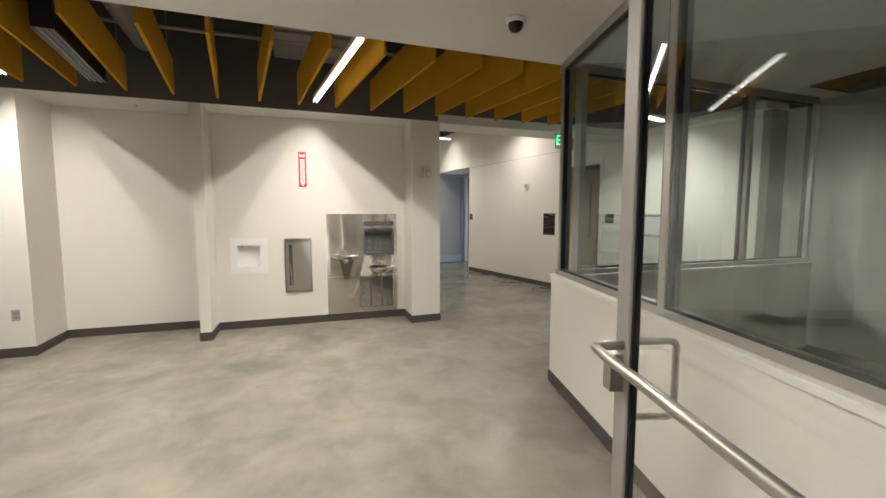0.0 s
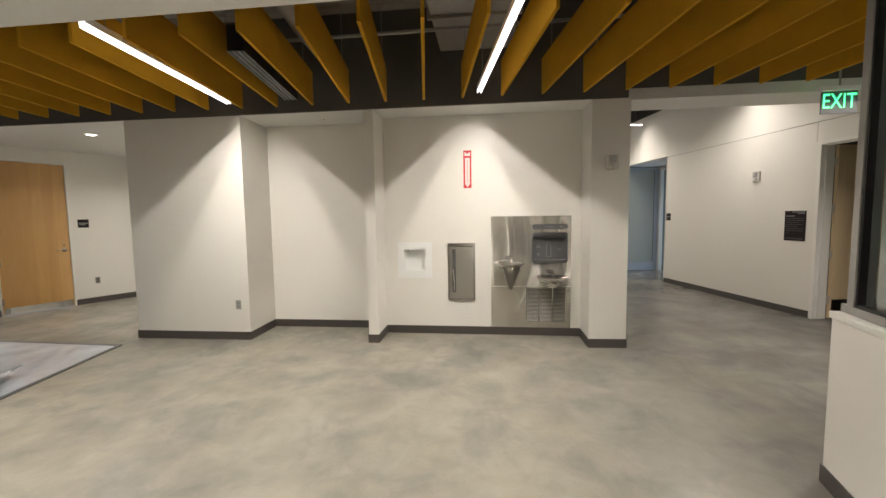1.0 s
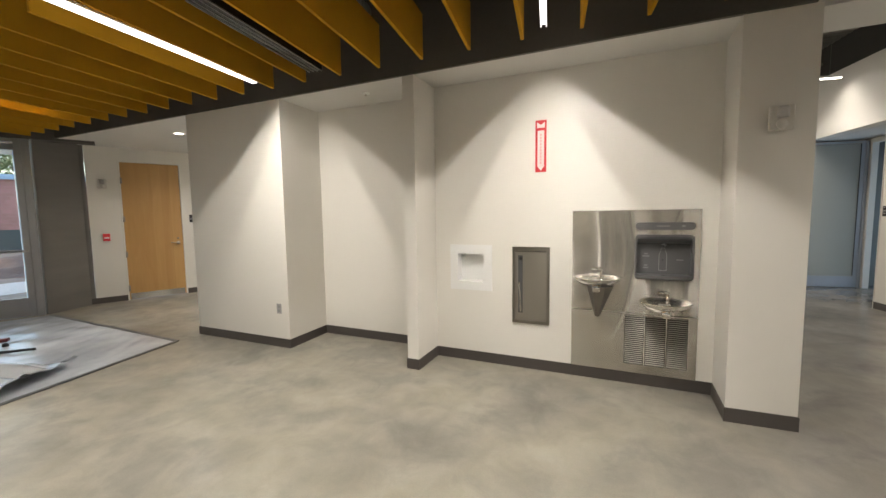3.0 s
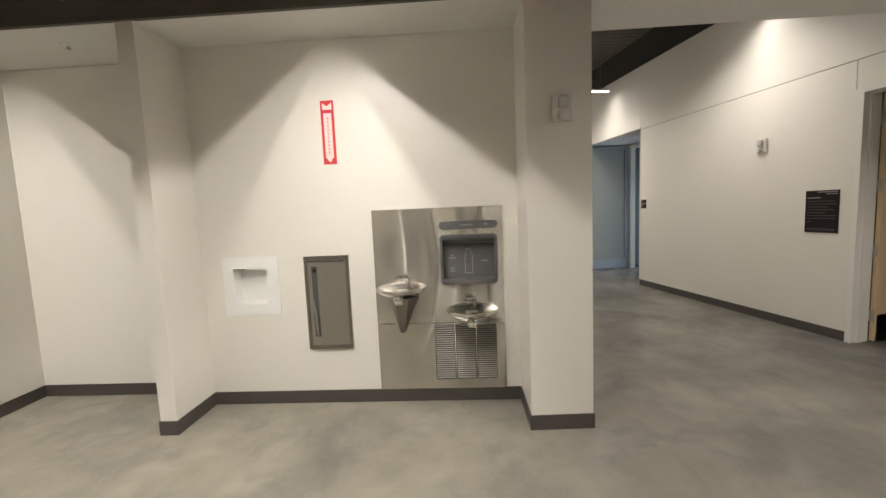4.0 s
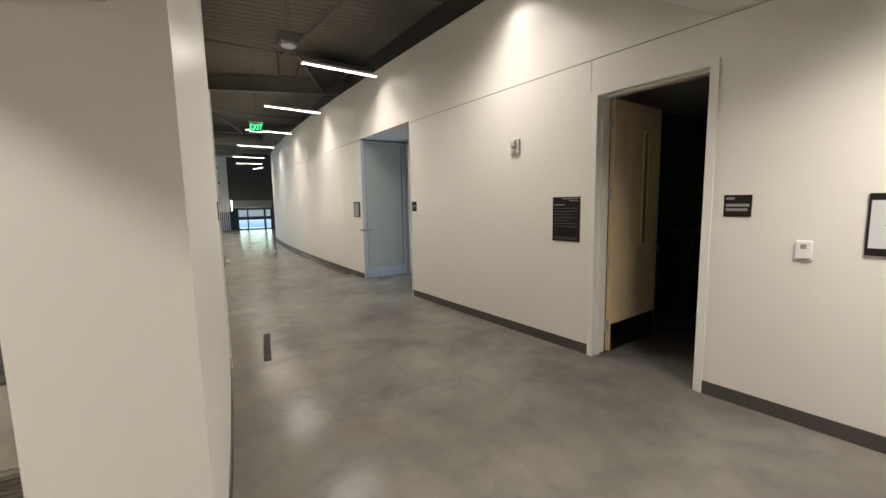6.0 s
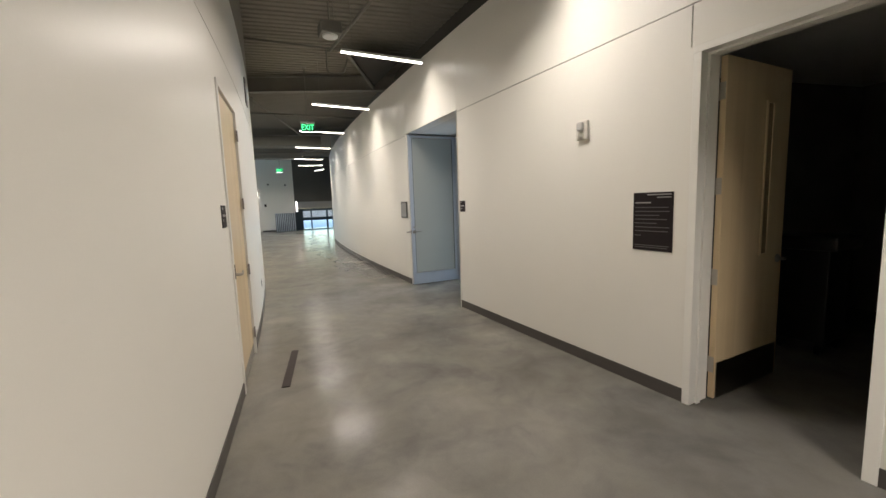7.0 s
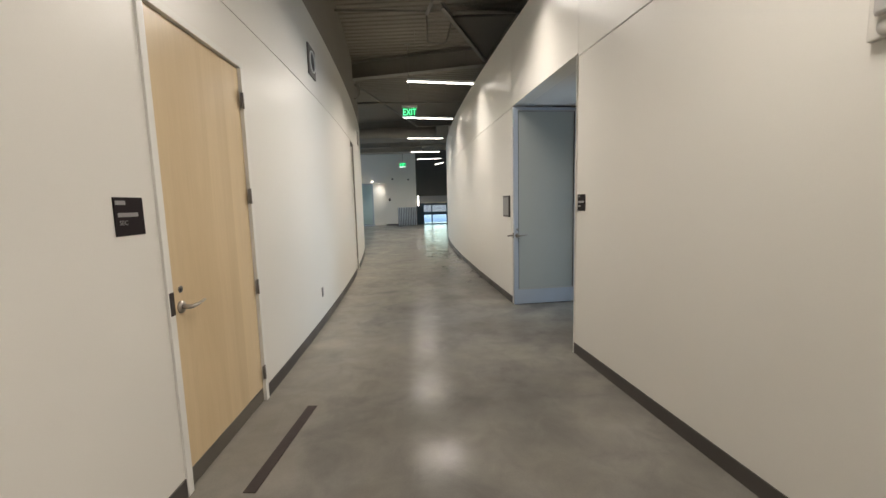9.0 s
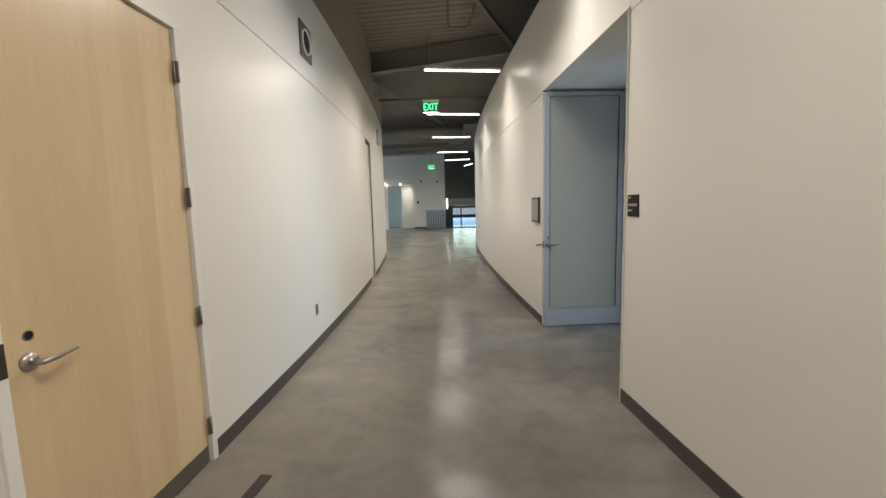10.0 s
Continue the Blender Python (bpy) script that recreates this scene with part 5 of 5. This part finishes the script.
part("box", box(-0.16, 0.16, -0.16, 0.16, 0.03, 0.2, 0.01), IRON, ap)
part("disc", lathe([(0, 0.0), (0.11, 0.0), (0.12, 0.012), (0.12, 0.0299), (0, 0.0299)], 26), WHITE, ap, "round white grille")
part("rod", tube([(0, 0, 0.2), (0, 0, 0.75)], 0.012, 8), IRON, ap)
part("rod", tube([(0.07, 0, 0.2), (0.07, 0, 0.75)], 0.006, 8), IRON, ap)


# ---- far end: glazing, corrugated counter, window ----
def storefront(name, m, posts, rails, depth, material, glass, label, z_top):
    w = thing(name, m, label, "window", kind="structure")
    for x0, x1 in posts:
        part("post", box(x0, x1, 0, depth, 0, z_top, 0.003, 1), material, w)
    for (a, b), (c, d) in zip(posts, posts[1:]):
        for z0, z1 in rails:
            part("rail", box(b + 0.0002, c - 0.0002, 0.005, depth - 0.005, z0, z1, 0.003, 1), material, w)
        for (z0, z1), (z2, z3) in zip(rails, rails[1:]):
            p = part("pane", box(b + 0.0004, c - 0.0004, depth / 2 - 0.004, depth / 2 + 0.004, z1 + 0.0002, z2 - 0.0002), glass, w)
            p.visible_shadow = False
    return w


storefront("window_far", FAR @ pose(1.4, 0.02, 0), [(-0.035, 0.45), (0.95, 1.03), (1.98, 2.1), (2.4, 2.5)], [(0.0, 0.06), (0.65, 0.86), (1.3, 1.455)], 0.1, NAVY, SKYGLASS, "dark blue framed window low in the far wall", 1.456)
storefront("door_far", FAR @ pose(-2.41, 0.05, 0), [(0.0, 0.07), (0.79, 0.88)], [(0.0, 0.1), (2.7, 2.845)], 0.06, ALUBLUE, TEALGLASS, "glass door in an aluminium frame at the far end", 2.846)
cc = thing("counter", FAR @ pose(0.09, -0.35, 0), "low counter clad in pale corrugated metal", "counter")
part("body", box(0.0, 1.25, 0.02, 0.34, 0, 1.19), DARKPL, cc)
for k in range(11):
    part("rib", tube([(0.06 + k * 0.113, 0.0, 0.0), (0.06 + k * 0.113, 0.0, 1.2)], 0.036, 10), CORRUGATED, cc)
lampf = thing("wall_light", FAR @ pose(1.48, -0.095, 1.27), "tall slim white wall light", "light fitting")
part("backplate", box(-0.03, 0.03, 0.0, 0.059, -0.02, 0.7), WHITE, lampf)
part("tube", box(-0.025, 0.025, -0.02, -0.0001, 0, 0.68, 0.01), LED, lampf)
for u, v in ((-2.0, 0.5), (-1.1, 0.5)):
    p = FAR @ Vector((u, v, 2.85))
    downlight(p.x, p.y, 2.85, 1.5)
for u in (-2.5, -1.55):
    lamp = thing("wall_light", FAR @ pose(u, 0, 2.95), "small round white wall light over the far door", "light fitting", "far wall lights")
    part("arm", tube([(0, -0.0005, 0.03), (0, -0.12, 0.03)], 0.02, 8), WHITE, lamp)
    part("lens", lathe([(0, -0.02), (0.055, -0.016), (0.055, 0.008), (0, 0.008)], 16), LED, lamp, m=pose(0, -0.12, 0))
solid("baseboard", moved(boxes([(-0.719, 0.085, -0.01, -0.0005, 0, 0.11)]), FAR), RUBBER, "dark grey rubber base on the far wall", "baseboard")
# Brighter copy of PAVE, added so the far window's view looks lit.
solid("pavement", box(-6, 14, 33.6, 60, -0.26, -0.12), surface("sunlit_pavement", (0.62, 0.64, 0.66), 0.8, vary=0.1, big=0.6, fine=12, relief=0.2, local=False), "pale ground added outside the far window to brighten its view", "pavement")
sgn = thing("wall_sign", FAR @ pose(-0.5, 0, 1.65), "small dark sign on the far wall", "sign")
part("plate", box(0, 0.12, -0.006, -0.0005, 0, 0.18), SIGNPLUM, sgn)
for u, z in ((-0.2, 3.1), (0.85, 3.05)):
    c = thing("wall_camera", FAR @ pose(u, 0, z), "small dark camera on the far wall", "camera")
    part("body", box(-0.06, 0.06, -0.16, -0.0005, -0.05, 0.05, 0.01), DARKPL, c)


# ---- west entrance: glass doors, exit mat, vacuum ----
SF = pose(-8.62, 3.55, 0, 0, 0, math.degrees(math.atan2(0.89, 0.45)))
storefront("door_west", SF, [(-1.6, -1.5), (-0.62, -0.53), (-0.52, -0.41), (0.375, 0.455), (0.46, 0.54), (1.36, 1.437), (1.443, 1.53)], [(0.01, 0.3), (2.57, 2.66), (2.69, 2.745)], 0.06, ALUDARK, GLASS, "pair of glass doors in satin aluminium frames", 2.748)
for x0, x1 in ((-0.46, 0.415), (0.5, 1.4)):
    bar = thing("push_bar", SF @ pose(0, 0, 1.03), "satin steel push bar across a glass door", "door bar", "door push bars")
    part("bar", tube(rounded([(x0, -0.002, 0), (x0, -0.06, 0), (x1, -0.06, 0), (x1, -0.002, 0)], 0.02), 0.016, 10), ALU, bar)
solid("dark_wall", prism([(-7.93, 4.95), (-8.1, 5.6), (-8.6, 5.2), (-8.4, 4.95)], 0, SOFFIT - 0.001), DARKWALL, "dark grey panelled wall beside the glass doors", "wall")
solid("door_header", moved(box(-3.6, 2.3, -0.02, 0.2, 2.7485, 4.0), SF), CHARCOAL, "charcoal painted wall over the glass doors", "wall")
solid("wall_southwest", box(-10.4, -9.2, -0.3, 2.6, 0, SOFFIT), PAINT, "off-white wall beside the glass doors", "wall")


def sheet_mesh():
    """A floor cover with faint ripples, from a grid over its four corners."""
    a, b, c, d = Vector((-4.54, 4.85)), Vector((-7.84, 4.94)), Vector((-8.6, 2.2)), Vector((-3.92, 1.9))
    bm = bmesh.new()
    n = 90
    grid = []
    for i in range(n + 1):
        row = []
        for j in range(n + 1):
            u, v = i / n, j / n
            p = (1 - u) * (1 - v) * a + u * (1 - v) * b + u * v * c + (1 - u) * v * d
            edge = min(u, v, 1 - u, 1 - v)
            z = 0.004 + min(1, edge * 12) * (0.016 * max(0, noise.noise(Vector((p.x * 2.6, p.y * 2.6, 3))) + 0.25) + 0.012 * abs(noise.noise(Vector((p.x * 5 + p.y * 3, p.y * 2.2, 8)))))
            row.append(bm.verts.new((p.x, p.y, z)))
        grid.append(row)
    for i in range(n):
        for j in range(n):
            bm.faces.new((grid[i][j], grid[i][j + 1], grid[i + 1][j + 1], grid[i + 1][j])).smooth = True
    bmesh.ops.recalc_face_normals(bm, faces=bm.faces[:])
    return bm, (a, b, c, d)


sb, (ca, cb, c3, cd) = sheet_mesh()
cover = thing("floor_cover", pose(0, 0, 0), "translucent grey plastic floor cover taped down along its edges", "floor cover")
part("sheeting", sb, SHEET, cover)


def ribbon(p, q, w, z):
    d = (q - p).normalized()
    n = Vector((-d.y, d.x)) * w / 2
    return prism([p + n, p - n, q - n, q + n], 0.001, z)


part("tape", ribbon(ca, cb, 0.05, 0.0075), TAPE, cover, "dark edge tape")
part("tape", ribbon(cd, ca, 0.05, 0.0082), TAPE, cover, "dark edge tape")


def crumple(name, m, sx, sy, h, seed, label):
    """A loose heap of film: a bulged and folded sheet."""
    bm = bmesh.new()
    n = 30
    g = []
    for i in range(n + 1):
        row = []
        for j in range(n + 1):
            u, v = i / n * 2 - 1, j / n * 2 - 1
            r = max(0, 1 - (abs(u) ** 2.4 + abs(v) ** 2.4))
            w = noise.noise(Vector((u * 1.4 + seed, v * 1.8, seed))) * 0.6 + abs(noise.noise(Vector((u * 1.6 + v, v * 3.6, seed + 4)))) * 0.8
            row.append(bm.verts.new((u * sx + 0.06 * noise.noise(Vector((u * 3, v * 3, seed + 8))), v * sy + 0.06 * noise.noise(Vector((u * 3, v * 3, seed + 9))), 0.016 + h * max(r ** 0.7, 0.55 * max(0, u) ** 2, 0.5 * max(0, -v) ** 2) * max(0.12, 0.55 + w))))
        g.append(row)
    for i in range(n):
        for j in range(n):
            bm.faces.new((g[i][j], g[i + 1][j], g[i + 1][j + 1], g[i][j + 1])).smooth = True
    ob = solid(name, moved(bm, m), CANVAS, label, "plastic film", kind="")
    return ob


crumple("crumpled_sheet", pose(-5.15, 3.2, 0, 0, 0, 28), 0.8, 0.42, 0.2, 1.7, "crumpled heap of clear plastic film on the floor cover")
crumple("crumpled_sheet", pose(-5.55, 2.72, 0, 0, 0, 12), 0.95, 0.42, 0.24, 5.1, "crumpled heap of clear plastic film on the floor cover")
roll = solid("cloth_roll", moved(box(-0.13, 0.13, -0.08, 0.08, 0.012, 0.11, 0.03, 3), pose(-4.42, 2.68, 0, 0, 0, 55)), RAG, "pale folded cloth on the floor cover", "cloth", kind="")

vac = thing("shop_vacuum", pose(-6.38, 3.68, 0.02, 0, 0, 25), "orange wet and dry vacuum cleaner with a black hose", "vacuum cleaner")
part("tank", lathe([(0.0, 0.11), (0.165, 0.11), (0.178, 0.125), (0.205, 0.43), (0.214, 0.435), (0.214, 0.45), (0.2, 0.452), (0.0, 0.452)], 32), ORANGE, vac, "orange plastic tank")
part("tank_band", lathe([(0.1995, 0.37), (0.2035, 0.372), (0.207, 0.398), (0.2035, 0.4), (0.1995, 0.37)], 32), ORANGE, vac)
part("lid", lathe([(0.222, 0.4525), (0.236, 0.456), (0.236, 0.478), (0.222, 0.486), (0.16, 0.492), (0.0, 0.492)], 32), PALEGREY, vac, "pale grey lid rim")
for a in (20, 200):
    part("latch", moved(box(-0.03, 0.03, -0.012, 0.012, -0.04, 0.045, 0.006), pose(0.232 * math.cos(radians(a)), 0.232 * math.sin(radians(a)), 0.47, 0, 0, a + 90)), BLACK, vac, "black lid latch")
head = part("motor_head", lathe([(0.152, 0.4925), (0.155, 0.53), (0.15, 0.59), (0.135, 0.615), (0.09, 0.628), (0.0, 0.63)], 28), DARKPL, vac, "dark ribbed motor head")
for k in range(4):
    part("cooling_rib", lathe([(0.1525, 0.508 + 0.024 * k), (0.164, 0.511 + 0.024 * k), (0.164, 0.519 + 0.024 * k), (0.1525, 0.522 + 0.024 * k), (0.1525, 0.508 + 0.024 * k)], 28), GREYPL, head)
part("top_cap", moved(box(-0.07, 0.05, -0.045, 0.045, 0.6305, 0.665, 0.012), Matrix()), RED, vac, "red switch cap")
part("carry_handle", tube(rounded([(-0.05, -0.05, 0.6), (-0.04, -0.05, 0.69), (0.17, -0.05, 0.705), (0.17, 0.05, 0.705), (-0.04, 0.05, 0.69), (-0.05, 0.05, 0.6)], 0.03), 0.011, 10), BLACK, vac, "black carrying handle")
part("dolly_ring", lathe([(0.16, 0.06), (0.215, 0.06), (0.225, 0.075), (0.215, 0.109), (0.16, 0.109), (0.16, 0.06)], 30), MAROON, vac, "dark red dolly ring")
for a in (30, 120, 210, 300):
    arm = part("dolly_arm", moved(box(0.19, 0.31, -0.045, 0.045, 0.055, 0.1, 0.014), pose(0, 0, 0, 0, 0, a)), MAROON, vac)
    part("caster", moved(lathe([(0, -0.016), (0.026, -0.016), (0.03, -0.01), (0.03, 0.01), (0.026, 0.016), (0, 0.016)], 16), pose(0.275 * math.cos(radians(a)), 0.275 * math.sin(radians(a)), 0.012, 90, 0, a + 25)), BLACK, arm)
hose = [(0.12, -0.17, 0.36), (0.11, -0.24, 0.345), (0.04, -0.34, 0.26), (-0.09, -0.43, 0.12), (-0.25, -0.49, 0.035), (-0.45, -0.5, 0.028), (-0.62, -0.4, 0.028), (-0.64, -0.24, 0.028), (-0.5, -0.14, 0.028), (-0.34, -0.12, 0.028)]
line = []
for i in range(len(hose) - 1):
    p0, p1, p2, p3 = [Vector(hose[min(max(j, 0), len(hose) - 1)]) for j in (i - 1, i, i + 1, i + 2)]
    for k in range(14):
        u = k / 14
        line.append(0.5 * (2 * p1 + (p2 - p0) * u + (2 * p0 - 5 * p1 + 4 * p2 - p3) * u * u + (3 * p1 - p0 - 3 * p2 + p3) * u ** 3))
part("hose", tube(line, 0.031, 12, taper=[1.0 if k % 2 else 0.88 for k in range(len(line))]), BLACK, vac, "ribbed black hose")
part("inlet", moved(lathe([(0.0, 0.0), (0.055, 0.0), (0.055, 0.03), (0.042, 0.045), (0.0, 0.045)], 18), pose(0.105, -0.15, 0.36, 90, 0, 32)), BLACK, vac, "round black hose inlet")
part("wand", tube([(0.2, -0.26, 0.02), (0.75, -0.02, 0.016)], 0.015, 10), BLACK, vac)
part("cord", tube([(-0.24 + 0.2 * math.cos(k * 0.5) * (1 - k * 0.01), 0.02 + 0.17 * math.sin(k * 0.5), 0.0 + 0.004 * k) for k in range(30)], 0.009, 6), REDCORD, vac, "dark red power cord")

# ---- outdoors ----
bld = thing("brick_building", pose(-32.5, 13.7, -0.26, 0, 0, 63), "long red-brown brick building with a blue fascia", "building")
part("wall", box(-24, 16, 0, 8, 0, 4.2), BRICKS, bld)
part("fascia", box(-24.1, 16.1, -0.15, 8.1, 4.2, 4.5), surface("blue_fascia", (0.20, 0.32, 0.5), 0.5), bld, "blue fascia")
scr = thing("fence", pose(-30.6, 12.9, -0.26, 0, 0, 63), "dark green construction fence screen", "fence")
part("screen", box(-14, 10, -0.02, 0.02, 0.1, 1.25), SCREEN, scr)
for k in range(9):
    part("post", tube([(-14 + 3 * k, 0.05, 0), (-14 + 3 * k, 0.05, 1.35)], 0.03, 8), HINGE, scr)


def soil_mound(x, y, sx, sy, h, seed):
    """A low uneven bank of dug earth."""
    bm = bmesh.new()
    n, g = 26, []
    for i in range(n + 1):
        row = []
        for j in range(n + 1):
            u, v = i / n * 2 - 1, j / n * 2 - 1
            r = max(0.0, 1 - u * u - v * v)
            k = 0.6 + 0.7 * noise.noise(Vector((u * 2.3 + seed, v * 2.3, seed))) + 0.25 * noise.noise(Vector((u * 9, v * 9, seed)))
            row.append(bm.verts.new((x + u * sx, y + v * sy, -0.27 + h * r ** 0.8 * max(0.15, k))))
        g.append(row)
    for i in range(n):
        for j in range(n):
            bm.faces.new((g[i][j], g[i + 1][j], g[i + 1][j + 1], g[i][j + 1])).smooth = True
    solid("soil_mound", bm, SOIL, "low bank of dug reddish-brown earth outdoors", "earth", kind="")


SOIL = surface("dug_soil", (0.085, 0.056, 0.05), 0.95, vary=0.35, big=1.2, fine=9, relief=0.8, local=False)
soil_mound(-19.5, 8.0, 3.2, 1.6, 0.4, 2.1)
soil_mound(-18.0, 5.2, 2.4, 1.3, 0.3, 5.4)
soil_mound(-22.0, 10.6, 3.4, 1.8, 0.45, 9.7)
cart = thing("utility_cart", pose(-11.6, 3.1, -0.06, 0, 0, 30), "grey two-deck utility cart on casters outside the doors", "cart")
for z in (0.22, 0.62):
    part("deck", boxes([(-0.5, 0.5, -0.28, 0.28, z, z + 0.02), (-0.5, 0.5, -0.28, -0.26, z + 0.0201, z + 0.09), (-0.5, 0.5, 0.26, 0.28, z + 0.0201, z + 0.09)]), PALEGREY, cart)
for x in (-0.47, 0.47):
    for y in (-0.25, 0.25):
        part("upright", tube([(x, y, 0.14), (x, y, 0.95 if x > 0 else 0.72)], 0.018, 8), PALEGREY, cart)
        part("caster", moved(lathe([(0, -0.02), (0.07, -0.02), (0.07, 0.02), (0, 0.02)], 16), pose(x, y, 0.07, 90)), BLACK, cart)
part("push_handle", tube([(0.47, -0.25, 0.95), (0.47, 0.25, 0.95)], 0.018, 8), PALEGREY, cart)
canopy_post = solid("canopy_post", moved(box(-0.08, 0.08, -0.08, 0.08, -0.06, 4.2, 0.01), pose(-9.9, 5.49, 0, 0, 0, 63)), surface("pale_blue_paint", (0.42, 0.56, 0.72), 0.45), "pale blue painted steel post outside the doors", "post")


def tree(x, y, h, seed):
    rnd = random.Random(seed)
    t = thing("tree", pose(x, y, -0.3), "leafy tree beyond the brick building", "tree", "trees outside")
    limbs = [tube([(0, 0, 0), (0.1, 0, h * 0.3), (0.0, 0.1, h * 0.75)], 0.22, 8, taper=[1, 0.7, 0.2])]
    for k in range(9):
        a, z = rnd.uniform(0, 6.28), h * rnd.uniform(0.3, 0.65)
        limbs.append(tube([(0.05, 0, z), (math.cos(a) * h * 0.14, math.sin(a) * h * 0.14, z + h * 0.13), (math.cos(a) * h * 0.27, math.sin(a) * h * 0.27, z + h * 0.2)], 0.09, 6, taper=[1, 0.6, 0.2]))
    part("trunk", joined(*limbs), BARK, t)
    verts, faces = [], []
    for k in range(1700):
        a, b, r = rnd.uniform(0, 6.28), rnd.uniform(-1, 1), rnd.random() ** 0.5
        p = Vector((math.cos(a) * math.sqrt(1 - b * b), math.sin(a) * math.sqrt(1 - b * b), b * 0.8)) * r * h * 0.33
        p.z += h * 0.66
        if noise.noise(p * (2.4 / h * 3) + Vector((seed, 0, 0))) < -0.08:
            continue
        u = Vector((rnd.gauss(0, 1), rnd.gauss(0, 1), rnd.gauss(0, 1))).normalized() * 0.17
        v = u.orthogonal().normalized() * 0.1
        i = len(verts)
        verts += [p - u, p + v, p + u, p - v]
        faces.append((i, i + 1, i + 2, i + 3))
    me = bpy.data.meshes.new("crown")
    me.from_pydata(verts, [], faces)
    me.materials.append(LEAF)
    c = new("crown", me)
    c.parent = t


for i, (x, y) in enumerate([(-46, 12), (-44, 18), (-48, 6), (-41, 25), (-52, 21), (-49, 15)]):
    tree(x, y, 9 + i % 3, 11 + i)
